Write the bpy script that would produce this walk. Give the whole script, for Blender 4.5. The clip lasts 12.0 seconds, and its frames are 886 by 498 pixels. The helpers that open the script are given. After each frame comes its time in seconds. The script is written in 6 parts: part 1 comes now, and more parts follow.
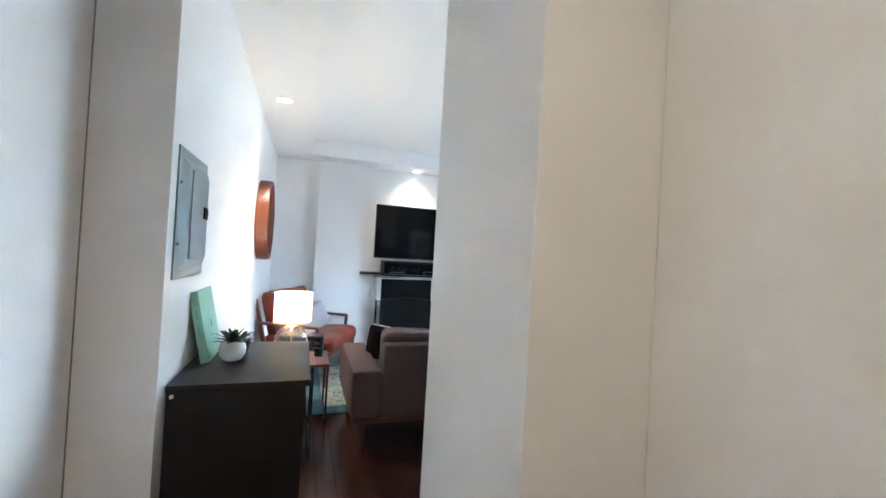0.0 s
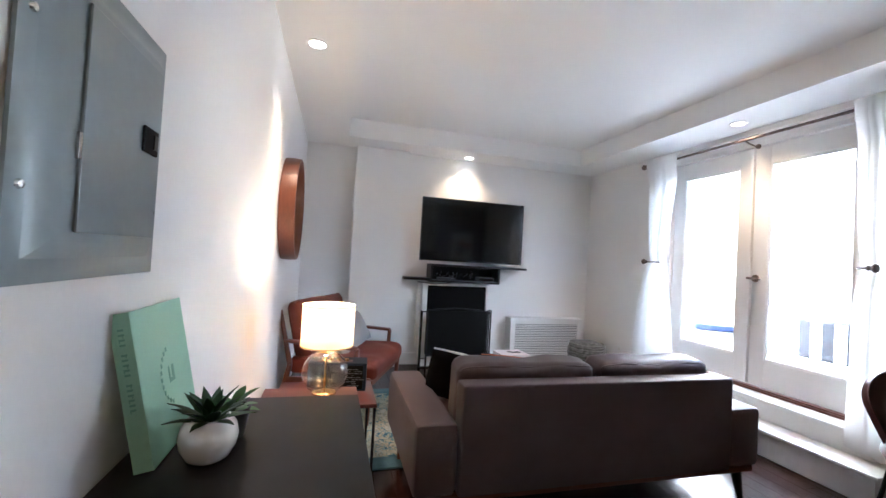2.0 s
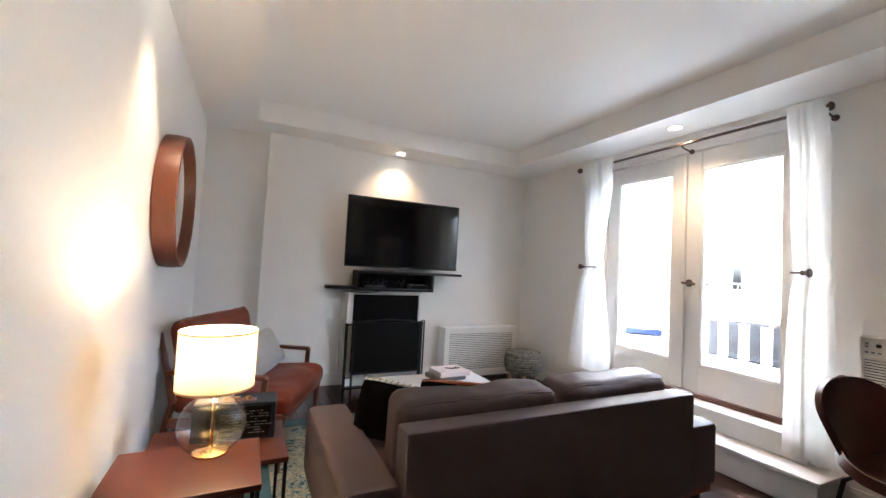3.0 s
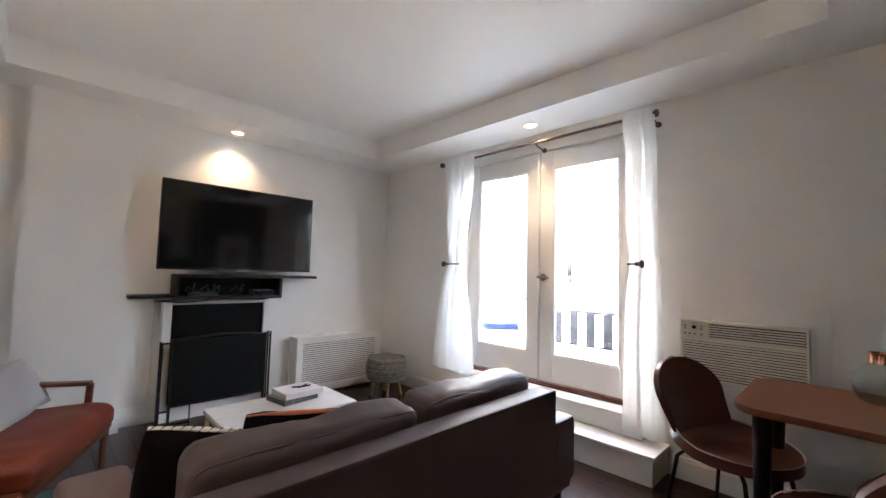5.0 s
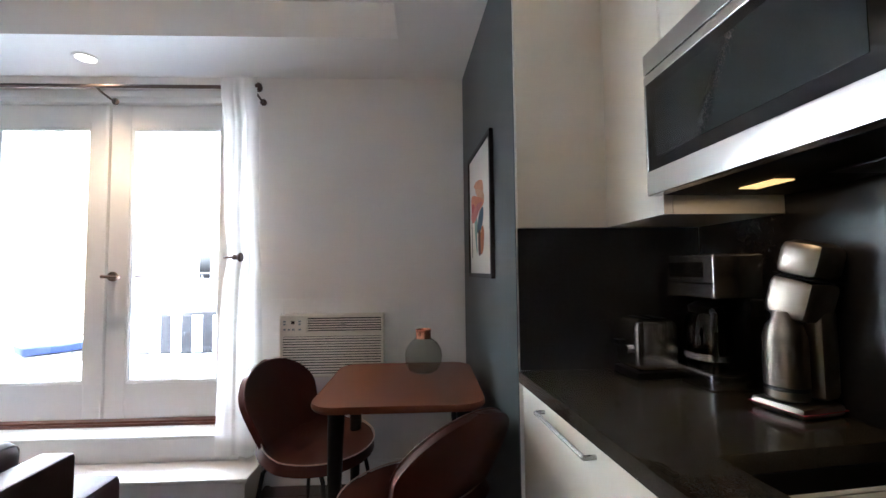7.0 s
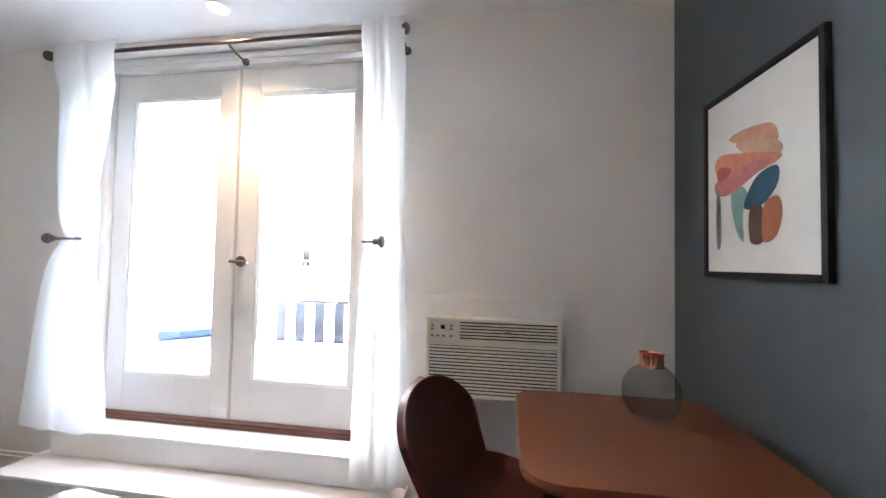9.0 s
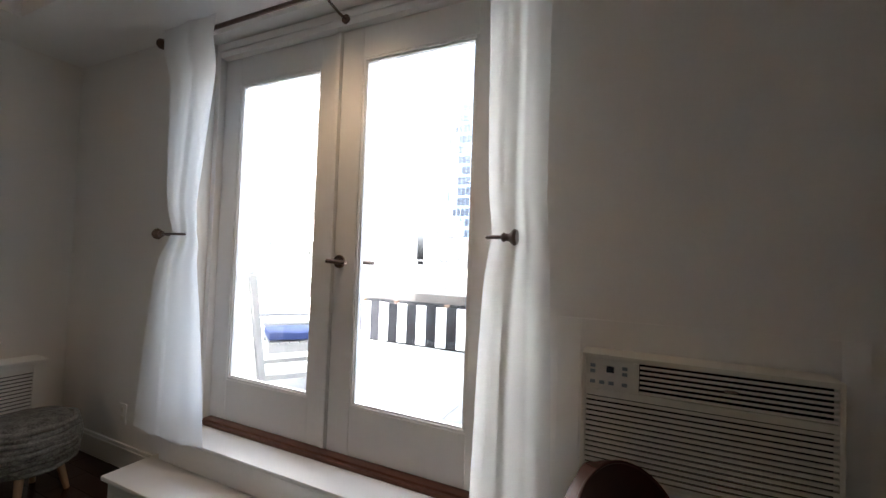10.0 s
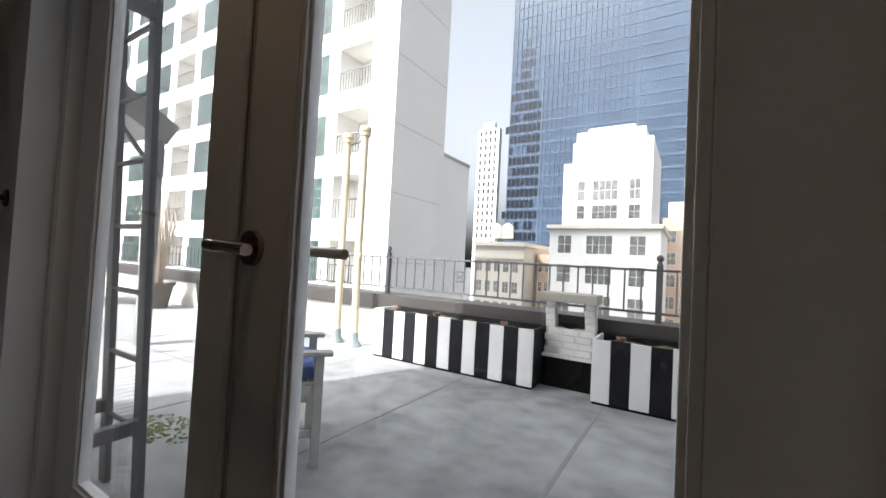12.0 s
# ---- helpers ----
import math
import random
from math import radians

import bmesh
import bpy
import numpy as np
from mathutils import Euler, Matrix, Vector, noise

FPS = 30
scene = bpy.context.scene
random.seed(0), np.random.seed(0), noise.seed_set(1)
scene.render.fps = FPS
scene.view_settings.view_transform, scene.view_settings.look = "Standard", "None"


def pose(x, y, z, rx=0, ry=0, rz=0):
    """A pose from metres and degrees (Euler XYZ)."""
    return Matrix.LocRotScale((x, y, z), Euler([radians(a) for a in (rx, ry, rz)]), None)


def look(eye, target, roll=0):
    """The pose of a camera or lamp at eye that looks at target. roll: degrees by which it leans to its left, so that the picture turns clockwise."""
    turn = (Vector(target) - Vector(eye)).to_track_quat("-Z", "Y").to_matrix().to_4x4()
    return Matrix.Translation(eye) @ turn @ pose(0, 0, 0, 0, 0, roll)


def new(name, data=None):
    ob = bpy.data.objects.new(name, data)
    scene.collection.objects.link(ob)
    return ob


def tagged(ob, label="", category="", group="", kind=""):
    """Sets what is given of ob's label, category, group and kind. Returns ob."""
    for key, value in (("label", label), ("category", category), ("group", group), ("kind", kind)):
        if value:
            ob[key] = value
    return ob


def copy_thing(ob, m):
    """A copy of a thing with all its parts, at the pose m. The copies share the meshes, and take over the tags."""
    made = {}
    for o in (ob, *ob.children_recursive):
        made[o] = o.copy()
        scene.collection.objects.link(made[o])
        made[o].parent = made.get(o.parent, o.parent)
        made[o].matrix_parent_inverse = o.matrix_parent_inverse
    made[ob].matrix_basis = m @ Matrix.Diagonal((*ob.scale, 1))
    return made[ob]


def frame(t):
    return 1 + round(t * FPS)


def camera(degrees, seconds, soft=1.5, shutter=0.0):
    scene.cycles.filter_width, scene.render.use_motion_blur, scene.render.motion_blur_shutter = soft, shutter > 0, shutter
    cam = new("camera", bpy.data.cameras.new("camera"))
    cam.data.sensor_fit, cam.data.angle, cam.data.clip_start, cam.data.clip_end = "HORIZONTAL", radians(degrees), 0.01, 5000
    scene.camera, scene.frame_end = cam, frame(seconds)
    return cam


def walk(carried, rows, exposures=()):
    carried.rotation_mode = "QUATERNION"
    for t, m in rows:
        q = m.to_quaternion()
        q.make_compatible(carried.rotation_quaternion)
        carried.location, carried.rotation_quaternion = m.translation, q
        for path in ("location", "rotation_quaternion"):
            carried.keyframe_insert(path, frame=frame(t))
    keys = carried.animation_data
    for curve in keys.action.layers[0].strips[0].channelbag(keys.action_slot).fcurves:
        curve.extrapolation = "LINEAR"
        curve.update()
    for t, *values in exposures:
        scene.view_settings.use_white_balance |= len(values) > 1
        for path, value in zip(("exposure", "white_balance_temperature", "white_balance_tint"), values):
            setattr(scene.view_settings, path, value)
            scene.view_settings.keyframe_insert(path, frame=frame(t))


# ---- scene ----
cam = camera(95.6, 12.0)
PATH = [
    (0, (-0.029, 0.568, 1.315), (0.624, 2.459, 1.338), 3.3),
    (0.5, (-0.098, 0.827, 1.309), (0.424, 2.758, 1.335), 3.4),
    (1, (-0.118, 1.044, 1.292), (0.392, 2.977, 1.326), 3.3),
    (1.5, (-0.11, 1.3, 1.263), (0.395, 3.234, 1.299), 3.3),
    (2, (-0.07, 1.504, 1.241), (0.451, 3.435, 1.288), 3.3),
    (2.5, (-0.038, 1.724, 1.267), (0.648, 3.602, 1.326), 3.0),
    (2.7, (-0.022, 1.802, 1.255), (0.753, 3.645, 1.328), 3.0),
    (4.3, (0.096, 2.215, 1.24), (1.22, 3.865, 1.35), 2.3),
    (4.5, (0.122, 2.207, 1.252), (1.331, 3.796, 1.359), 2.0),
    (5, (0.247, 2.168, 1.229), (1.648, 3.591, 1.354), 1.5),
    (5.5, (0.467, 2.093, 1.246), (2.06, 3.295, 1.371), 1.0),
    (6, (0.596, 2.04, 1.259), (2.379, 2.938, 1.382), 0.5),
    (6.5, (0.651, 2.039, 1.246), (2.607, 2.432, 1.371), -0.2),
    (6.7, (0.655, 2.044, 1.247), (2.646, 2.188, 1.366), -0.7),
    (8.3, (1.033, 2.299, 1.235), (3.001, 1.952, 1.318), -0.5),
    (8.5, (1.076, 2.345, 1.257), (3.068, 2.177, 1.315), 0.3),
    (8.6, (1.116, 2.404, 1.235), (3.113, 2.316, 1.319), 0.3),
    (9, (1.252, 2.552, 1.236), (3.224, 2.874, 1.307), 1.1),
    (9.5, (1.469, 2.687, 1.265), (3.357, 3.345, 1.325), 1.8),
    (10, (1.775, 2.796, 1.249), (3.589, 3.637, 1.304), 2.1),
    (10.5, (2.07, 2.94, 1.247), (3.807, 3.93, 1.306), 2.4),
    (11, (2.364, 3.109, 1.261), (4.07, 4.152, 1.314), 2.7),
    (11.5, (2.606, 3.236, 1.249), (4.308, 4.284, 1.307), 2.7),
    (12, (2.841, 3.369, 1.22), (4.542, 4.421, 1.279), 3.0),
]
EXPOSURES = [(0.0, 5.8, 4680, 0), (0.5, 5.75, 4800, -2), (1.0, 5.73, 4830, -1), (1.5, 5.48, 4950, 3), (2.0, 5.15, 5150, 9), (2.5, 5.05, 5450, 9), (4.5, 4.82, 5800, 9), (5.0, 4.82, 5700, 9), (5.5, 4.8, 5350, 9), (6.0, 4.75, 5250, 9), (6.5, 4.8, 5300, 9), (6.7, 4.8, 5300, 9), (8.5, 6.15, 5250, 9), (9.0, 5.3, 5350, 9), (9.5, 4.25, 5800, 9), (10.0, 3.35, 5900, 9), (10.5, 2.6, 6050, 9), (11.0, 1.8, 6050, 9), (11.5, 1.3, 6050, 9), (12.0, 0.85, 6100, 9)]
walk(cam, [(t, look(eye, target, roll)) for t, eye, target, roll in PATH], EXPOSURES)

# ---- world and sun ----
SUN_EL, SUN_AZ = radians(48), (-0.93, 0.36)
world = bpy.data.worlds.new("sky")
scene.world = world
world.use_nodes = True
wn = world.node_tree.nodes
sky = wn.new("ShaderNodeTexSky")
sky.sky_type, sky.sun_disc = "NISHITA", False
sky.sun_elevation = SUN_EL
sky.sun_rotation = math.atan2(SUN_AZ[0], SUN_AZ[1])
sky.air_density, sky.dust_density, sky.ozone_density = 1.0, 9.0, 0.5
haze = wn.new("ShaderNodeHueSaturation")
haze.inputs["Saturation"].default_value = 0.2
haze.inputs["Value"].default_value = 1.6
world.node_tree.links.new(sky.outputs[0], haze.inputs["Color"])
world.node_tree.links.new(haze.outputs[0], wn["Background"].inputs[0])
wn["Background"].inputs[1].default_value = 0.15
sun = new("sun", bpy.data.lights.new("sun", "SUN"))
sun.data.energy, sun.data.angle, sun.data.color = 5.0, radians(0.53), (1.0, 0.95, 0.88)
sun.matrix_world = look((SUN_AZ[0] * 20, SUN_AZ[1] * 20, 20 * math.tan(SUN_EL)), (0, 0, 0))

# ---- materials ----
def mat(name, color, rough=0.6, metal=0.0, vary=0.08, fine=60.0, coarse=3.0, bump=0.1, dist=0.002, spec=0.5, second=None, coat=0.0, stretch=(1, 1, 1), sheen=0.0, rvary=0.08):
    """A procedural surface: two scales of noise in colour and roughness, fine relief, a small change from object to object."""
    m = bpy.data.materials.new(name)
    m.use_nodes = True
    nt = m.node_tree
    n, l = nt.nodes, nt.links
    b = n["Principled BSDF"]
    tc = n.new("ShaderNodeTexCoord")
    mp = n.new("ShaderNodeMapping")
    mp.inputs["Scale"].default_value = stretch
    l.new(tc.outputs["Object"], mp.inputs["Vector"])
    n1, n2 = n.new("ShaderNodeTexNoise"), n.new("ShaderNodeTexNoise")
    n1.inputs["Scale"].default_value, n1.inputs["Detail"].default_value = fine, 5
    n2.inputs["Scale"].default_value, n2.inputs["Detail"].default_value = coarse, 4
    for q in (n1, n2):
        l.new(mp.outputs[0], q.inputs["Vector"])
    ad = n.new("ShaderNodeMath")
    ad.operation = "ADD"
    l.new(n1.outputs["Fac"], ad.inputs[0])
    l.new(n2.outputs["Fac"], ad.inputs[1])
    info = n.new("ShaderNodeObjectInfo")
    ad2 = n.new("ShaderNodeMath")
    ad2.operation, ad2.inputs[1].default_value = "MULTIPLY_ADD", 0.25
    l.new(info.outputs["Random"], ad2.inputs[0])
    l.new(ad.outputs[0], ad2.inputs[2])
    mr = n.new("ShaderNodeMapRange")
    mr.inputs["From Min"].default_value, mr.inputs["From Max"].default_value = 0.7, 1.55
    l.new(ad2.outputs[0], mr.inputs["Value"])
    mx = n.new("ShaderNodeMix")
    mx.data_type = "RGBA"
    dark = tuple(c * (1 - vary) for c in color)
    light = tuple(min(1, c * (1 + vary)) for c in color) if second is None else second
    mx.inputs[6].default_value, mx.inputs[7].default_value = (*dark, 1), (*light, 1)
    l.new(mr.outputs[0], mx.inputs[0])
    l.new(mx.outputs[2], b.inputs["Base Color"])
    rr = n.new("ShaderNodeMapRange")
    rr.inputs["To Min"].default_value, rr.inputs["To Max"].default_value = max(0.02, rough - rvary), min(1, rough + rvary)
    l.new(n2.outputs["Fac"], rr.inputs["Value"])
    l.new(rr.outputs[0], b.inputs["Roughness"])
    b.inputs["Metallic"].default_value = metal
    b.inputs["Specular IOR Level"].default_value = spec
    b.inputs["Coat Weight"].default_value = coat
    b.inputs["Sheen Weight"].default_value = sheen
    if bump:
        bp = n.new("ShaderNodeBump")
        bp.inputs["Strength"].default_value, bp.inputs["Distance"].default_value = bump, dist
        l.new(n1.outputs["Fac"], bp.inputs["Height"])
        l.new(bp.outputs[0], b.inputs["Normal"])
    return m


def glowing(name, color, strength):
    m = bpy.data.materials.new(name)
    m.use_nodes = True
    b = m.node_tree.nodes["Principled BSDF"]
    b.inputs["Base Color"].default_value = (*color, 1)
    b.inputs["Emission Color"].default_value = (*color, 1)
    b.inputs["Emission Strength"].default_value = strength
    return m


def pane_glass(name, tint=(1, 1, 1), rough=0.0, gain=1.0):
    """A thin pane: clear, with gloss by Fresnel."""
    m = bpy.data.materials.new(name)
    m.use_nodes = True
    n, l = m.node_tree.nodes, m.node_tree.links
    n.remove(n["Principled BSDF"])
    t, g, mx, f = n.new("ShaderNodeBsdfTransparent"), n.new("ShaderNodeBsdfGlossy"), n.new("ShaderNodeMixShader"), n.new("ShaderNodeLayerWeight")
    t.inputs[0].default_value = (*tint, 1)
    g.inputs["Roughness"].default_value = rough
    f.inputs["Blend"].default_value = 0.5
    pw, sc = n.new("ShaderNodeMath"), n.new("ShaderNodeMath")
    pw.operation, pw.inputs[1].default_value = "POWER", 4.0
    sc.operation, sc.inputs[1].default_value, sc.inputs[2].default_value = "MULTIPLY_ADD", 0.7, 0.035 * gain
    l.new(f.outputs["Facing"], pw.inputs[0])
    l.new(pw.outputs[0], sc.inputs[0])
    l.new(sc.outputs[0], mx.inputs[0])
    l.new(t.outputs[0], mx.inputs[1])
    l.new(g.outputs[0], mx.inputs[2])
    l.new(mx.outputs[0], n["Material Output"].inputs[0])
    return m


def cloth_thin(name, color, through_it=0.5, open_weave=0.0):
    """Sheer or thin cloth: part of the light goes through."""
    m = bpy.data.materials.new(name)
    m.use_nodes = True
    n, l = m.node_tree.nodes, m.node_tree.links
    n.remove(n["Principled BSDF"])
    d, t, mx = n.new("ShaderNodeBsdfDiffuse"), n.new("ShaderNodeBsdfTranslucent"), n.new("ShaderNodeMixShader")
    tc, w = n.new("ShaderNodeTexCoord"), n.new("ShaderNodeTexNoise")
    w.inputs["Scale"].default_value = 250
    cr = n.new("ShaderNodeMix")
    cr.data_type = "RGBA"
    cr.inputs[6].default_value, cr.inputs[7].default_value = (*(c * 0.92 for c in color), 1), (*color, 1)
    l.new(tc.outputs["Object"], w.inputs["Vector"])
    l.new(w.outputs["Fac"], cr.inputs[0])
    l.new(cr.outputs[2], d.inputs[0])
    l.new(cr.outputs[2], t.inputs[0])
    mx.inputs[0].default_value = through_it
    l.new(d.outputs[0], mx.inputs[1])
    l.new(t.outputs[0], mx.inputs[2])
    see, clear = n.new("ShaderNodeMixShader"), n.new("ShaderNodeBsdfTransparent")
    see.inputs[0].default_value = open_weave
    l.new(mx.outputs[0], see.inputs[1])
    l.new(clear.outputs[0], see.inputs[2])
    l.new(see.outputs[0], n["Material Output"].inputs[0])
    return m


WALL = mat("white wall paint", (0.85, 0.835, 0.81), 0.55, vary=0.02, fine=90, coarse=1.5, bump=0.08, dist=0.001, spec=0.3)
CEIL = mat("white ceiling paint", (0.88, 0.875, 0.86), 0.75, vary=0.015, fine=120, coarse=1.2, bump=0.05, dist=0.001, spec=0.2)
DARKWALL = mat("slate green wall paint", (0.085, 0.10, 0.105), 0.45, vary=0.06, fine=90, coarse=2, bump=0.08, dist=0.001, spec=0.35)
TRIM = mat("white gloss trim", (0.84, 0.83, 0.81), 0.32, vary=0.02, fine=40, coarse=4, bump=0.04, dist=0.001)
FLOOR = mat("dark stained oak", (0.030, 0.011, 0.008), 0.22, vary=0.25, fine=22, coarse=3, bump=0.015, dist=0.0002, stretch=(5, 0.5, 1), second=(0.038, 0.014, 0.010), rvary=0.03, spec=0.38)
WALNUT = mat("walnut veneer", (0.135, 0.040, 0.017), 0.38, vary=0.22, fine=18, coarse=4, bump=0.05, dist=0.001, stretch=(1, 8, 8))
TABLEWOOD = mat("oiled table wood", (0.17, 0.05, 0.019), 0.34, vary=0.12, fine=16, coarse=3, bump=0.0, rvary=0.01, stretch=(4, 1, 1))
SILLWOOD = mat("stained wooden threshold", (0.13, 0.05, 0.03), 0.4, vary=0.3, fine=20, coarse=5, bump=0.1, stretch=(8, 1, 8))
BLACKWOOD = mat("black-brown laminate", (0.010, 0.0075, 0.0065), 0.45, spec=0.35, vary=0.2, fine=60, coarse=5, bump=0.05, dist=0.0005)
SOFA = mat("brown faux leather", (0.098, 0.066, 0.064), 0.46, spec=0.4, vary=0.14, fine=200, coarse=5, bump=0.1, dist=0.001)
RUST = mat("rust leather", (0.155, 0.028, 0.012), 0.42, spec=0.3, vary=0.16, fine=160, coarse=6, bump=0.14, dist=0.001)
CHAIRLEATHER = mat("cognac faux leather", (0.078, 0.019, 0.012), 0.36, spec=0.35, vary=0.15, fine=160, coarse=6, bump=0.12, dist=0.001)
BLACKMETAL = mat("black powder-coated metal", (0.009, 0.009, 0.010), 0.42, spec=0.25, vary=0.15, fine=150, coarse=9, bump=0.06, dist=0.0005)
BRONZE = mat("dark bronze metal", (0.11, 0.08, 0.065), 0.3, metal=0.8, vary=0.2, fine=80, coarse=9, bump=0.05, dist=0.0005)
STEEL = mat("brushed stainless steel", (0.58, 0.57, 0.55), 0.24, metal=1.0, vary=0.04, fine=25, coarse=5, bump=0.0, stretch=(1, 1, 14), rvary=0.02)
GREYMETAL = mat("grey enamelled steel", (0.25, 0.29, 0.30), 0.33, metal=0.25, vary=0.06, fine=60, coarse=5, bump=0.04, dist=0.0005)
BLACKGLASS = mat("black glass", (0.006, 0.006, 0.007), 0.09, vary=0.1, fine=10, coarse=2, bump=0, rvary=0.03)
BLACK = mat("matt black", (0.004, 0.004, 0.004), 0.6, spec=0.12, vary=0.2, fine=80, coarse=6, bump=0.05)
GLASS = pane_glass("door glass")
VASEGLASS = pane_glass("grey green glass", (0.87, 0.89, 0.87), 0.02, 1.5)
CLEARGLASS = pane_glass("clear glass", (0.93, 0.93, 0.90), 0.0, 2.2)
CURTAIN = cloth_thin("white sheer cotton", (0.95, 0.95, 0.935), 0.66, 0.14)
HANDLE = mat("polished bronze", (0.34, 0.24, 0.19), 0.22, metal=1.0, vary=0.15, fine=60, coarse=8, bump=0.02)


# ---- building blocks ----
def box(bm, x0, y0, z0, x1, y1, z1, bevel=0.0, seg=2):
    """A box between two corners, its edges rounded by bevel."""
    r = bmesh.ops.create_cube(bm, size=1.0, matrix=Matrix.Translation(((x0 + x1) / 2, (y0 + y1) / 2, (z0 + z1) / 2)) @ Matrix.Diagonal((abs(x1 - x0), abs(y1 - y0), abs(z1 - z0), 1)))
    if bevel:
        es = {e for v in r["verts"] for e in v.link_edges}
        bmesh.ops.bevel(bm, geom=list(es), offset=bevel, segments=seg, affect="EDGES", profile=0.5)
    return bm


def rod(bm, a, b, r0, r1=None, seg=12):
    """A round bar from a to b, tapering from r0 to r1."""
    a, b = Vector(a), Vector(b)
    d = b - a
    q = d.to_track_quat("Z", "Y").to_matrix().to_4x4()
    bmesh.ops.create_cone(bm, cap_ends=True, segments=seg, radius1=r0, radius2=r0 if r1 is None else r1, depth=d.length, matrix=Matrix.Translation((a + b) / 2) @ q)
    return bm


def tube(bm, pts, r, seg=8):
    """A bent pipe through the points."""
    pts = [Vector(p) for p in pts]
    rings = []
    for i, p in enumerate(pts):
        d = (pts[min(i + 1, len(pts) - 1)] - pts[max(i - 1, 0)]).normalized()
        q = d.to_track_quat("Z", "Y").to_matrix()
        rings.append([bm.verts.new(p + q @ Vector((r * math.cos(2 * math.pi * k / seg), r * math.sin(2 * math.pi * k / seg), 0))) for k in range(seg)])
    for a, b in zip(rings, rings[1:]):
        for k in range(seg):
            bm.faces.new((a[k], a[(k + 1) % seg], b[(k + 1) % seg], b[k]))
    bm.faces.new(list(reversed(rings[0])))
    bm.faces.new(rings[-1])
    return bm


def lathe(bm, profile, c=(0, 0, 0), seg=32):
    """Turns (radius, height) pairs round the z axis at c."""
    rings = []
    for r, z in profile:
        if r < 1e-5:
            rings.append([bm.verts.new((c[0], c[1], c[2] + z))])
        else:
            rings.append([bm.verts.new((c[0] + r * math.cos(2 * math.pi * k / seg), c[1] + r * math.sin(2 * math.pi * k / seg), c[2] + z)) for k in range(seg)])
    for a, b in zip(rings, rings[1:]):
        for k in range(seg):
            j = (k + 1) % seg
            if len(a) == 1 and len(b) > 1:
                bm.faces.new((a[0], b[j], b[k]))
            elif len(b) == 1 and len(a) > 1:
                bm.faces.new((a[k], a[j], b[0]))
            elif len(a) > 1:
                bm.faces.new((a[k], a[j], b[j], b[k]))
    return bm


def sheet(bm, fn, nu, nv):
    """A grid surface from fn(u, v), with u and v from 0 to 1."""
    vs = [[bm.verts.new(fn(i / nu, j / nv)) for j in range(nv + 1)] for i in range(nu + 1)]
    for i in range(nu):
        for j in range(nv):
            bm.faces.new((vs[i][j], vs[i + 1][j], vs[i + 1][j + 1], vs[i][j + 1]))
    return bm


def turned(bm, m):
    bmesh.ops.transform(bm, matrix=m, verts=bm.verts)
    return bm


def thicken(bm, d):
    bmesh.ops.recalc_face_normals(bm, faces=bm.faces)
    bmesh.ops.solidify(bm, geom=list(bm.faces), thickness=d)
    return bm


def mesh_of(name, bm, material, smooth=40):
    bmesh.ops.recalc_face_normals(bm, faces=bm.faces)
    me = bpy.data.meshes.new(name)
    limit = math.cos(radians(smooth))
    area = {}
    for f in bm.faces:
        f.smooth = True
        area[f] = f.calc_area()
    normals = []
    for f in bm.faces:
        for lp in f.loops:
            s = Vector()
            for g in lp.vert.link_faces:
                if g.normal.dot(f.normal) > limit:
                    s += g.normal * area[g]
            normals.append(s.normalized() if s.length > 1e-12 else f.normal.copy())
    bm.to_mesh(me)
    bm.free()
    me.normals_split_custom_set(normals)
    me.materials.append(material)
    return me


def part(name, bm, material, parent, label=""):
    """One mesh under a thing or a part."""
    ob = new(name, mesh_of(name, bm, material))
    ob.parent = parent
    return tagged(ob, label)


def thing(name, label, category, m=None, group="", kind=""):
    """The Empty at a thing's base that its parts hang from."""
    ob = new(name)
    ob.empty_display_size = 0.1
    ob.matrix_basis = m or Matrix()
    return tagged(ob, label, category, group, kind)


def solid(name, bm, material, label, category, kind="", group="", m=None):
    """A thing that is one mesh."""
    ob = new(name, mesh_of(name, bm, material))
    if m is not None:
        ob.matrix_basis = m
    return tagged(ob, label, category, group, kind)


def B(*boxes, bevel=0.0):
    bm = bmesh.new()
    for b in boxes:
        box(bm, *b, bevel=bevel)
    return bm


def cushion(bm, x0, y0, z0, x1, y1, z1, puff=0.5, n=14, crease=0.0, seed=0, corner=0.04):
    """A stuffed cushion: fullest in the middle, thin towards its edges, slightly uneven."""
    cx, cy, cz = (x0 + x1) / 2, (y0 + y1) / 2, (z0 + z1) / 2
    hx, hy, hz = (x1 - x0) / 2, (y1 - y0) / 2, (z1 - z0) / 2
    r = bmesh.ops.create_cube(bm, size=2.0)
    es = list({e for v in r["verts"] for e in v.link_edges})
    bmesh.ops.subdivide_edges(bm, edges=es, cuts=n, use_grid_fill=True)
    for v in bm.verts:
        p = v.co.copy()
        big = sorted(range(3), key=lambda k: (hx, hy, hz)[k])[0]
        o = [k for k in range(3) if k != big]
        f = (1 - abs(p[o[0]]) ** 4) * (1 - abs(p[o[1]]) ** 4)
        p[big] *= (1 - puff) + puff * f ** 0.5
        for k in range(3):
            if k != big:
                rest = [q for q in range(3) if q != k]
                p[k] *= 1 - corner * abs(p[rest[0]]) ** 5 - corner * abs(p[rest[1]]) ** 5
        w = Vector((cx + p.x * hx, cy + p.y * hy, cz + p.z * hz))
        d = noise.noise(w * 7 + Vector((seed, seed, 0))) * crease
        v.co = w + Vector((0, 0, d)) + Vector((d * 0.5, d * 0.4, 0))
    return bm


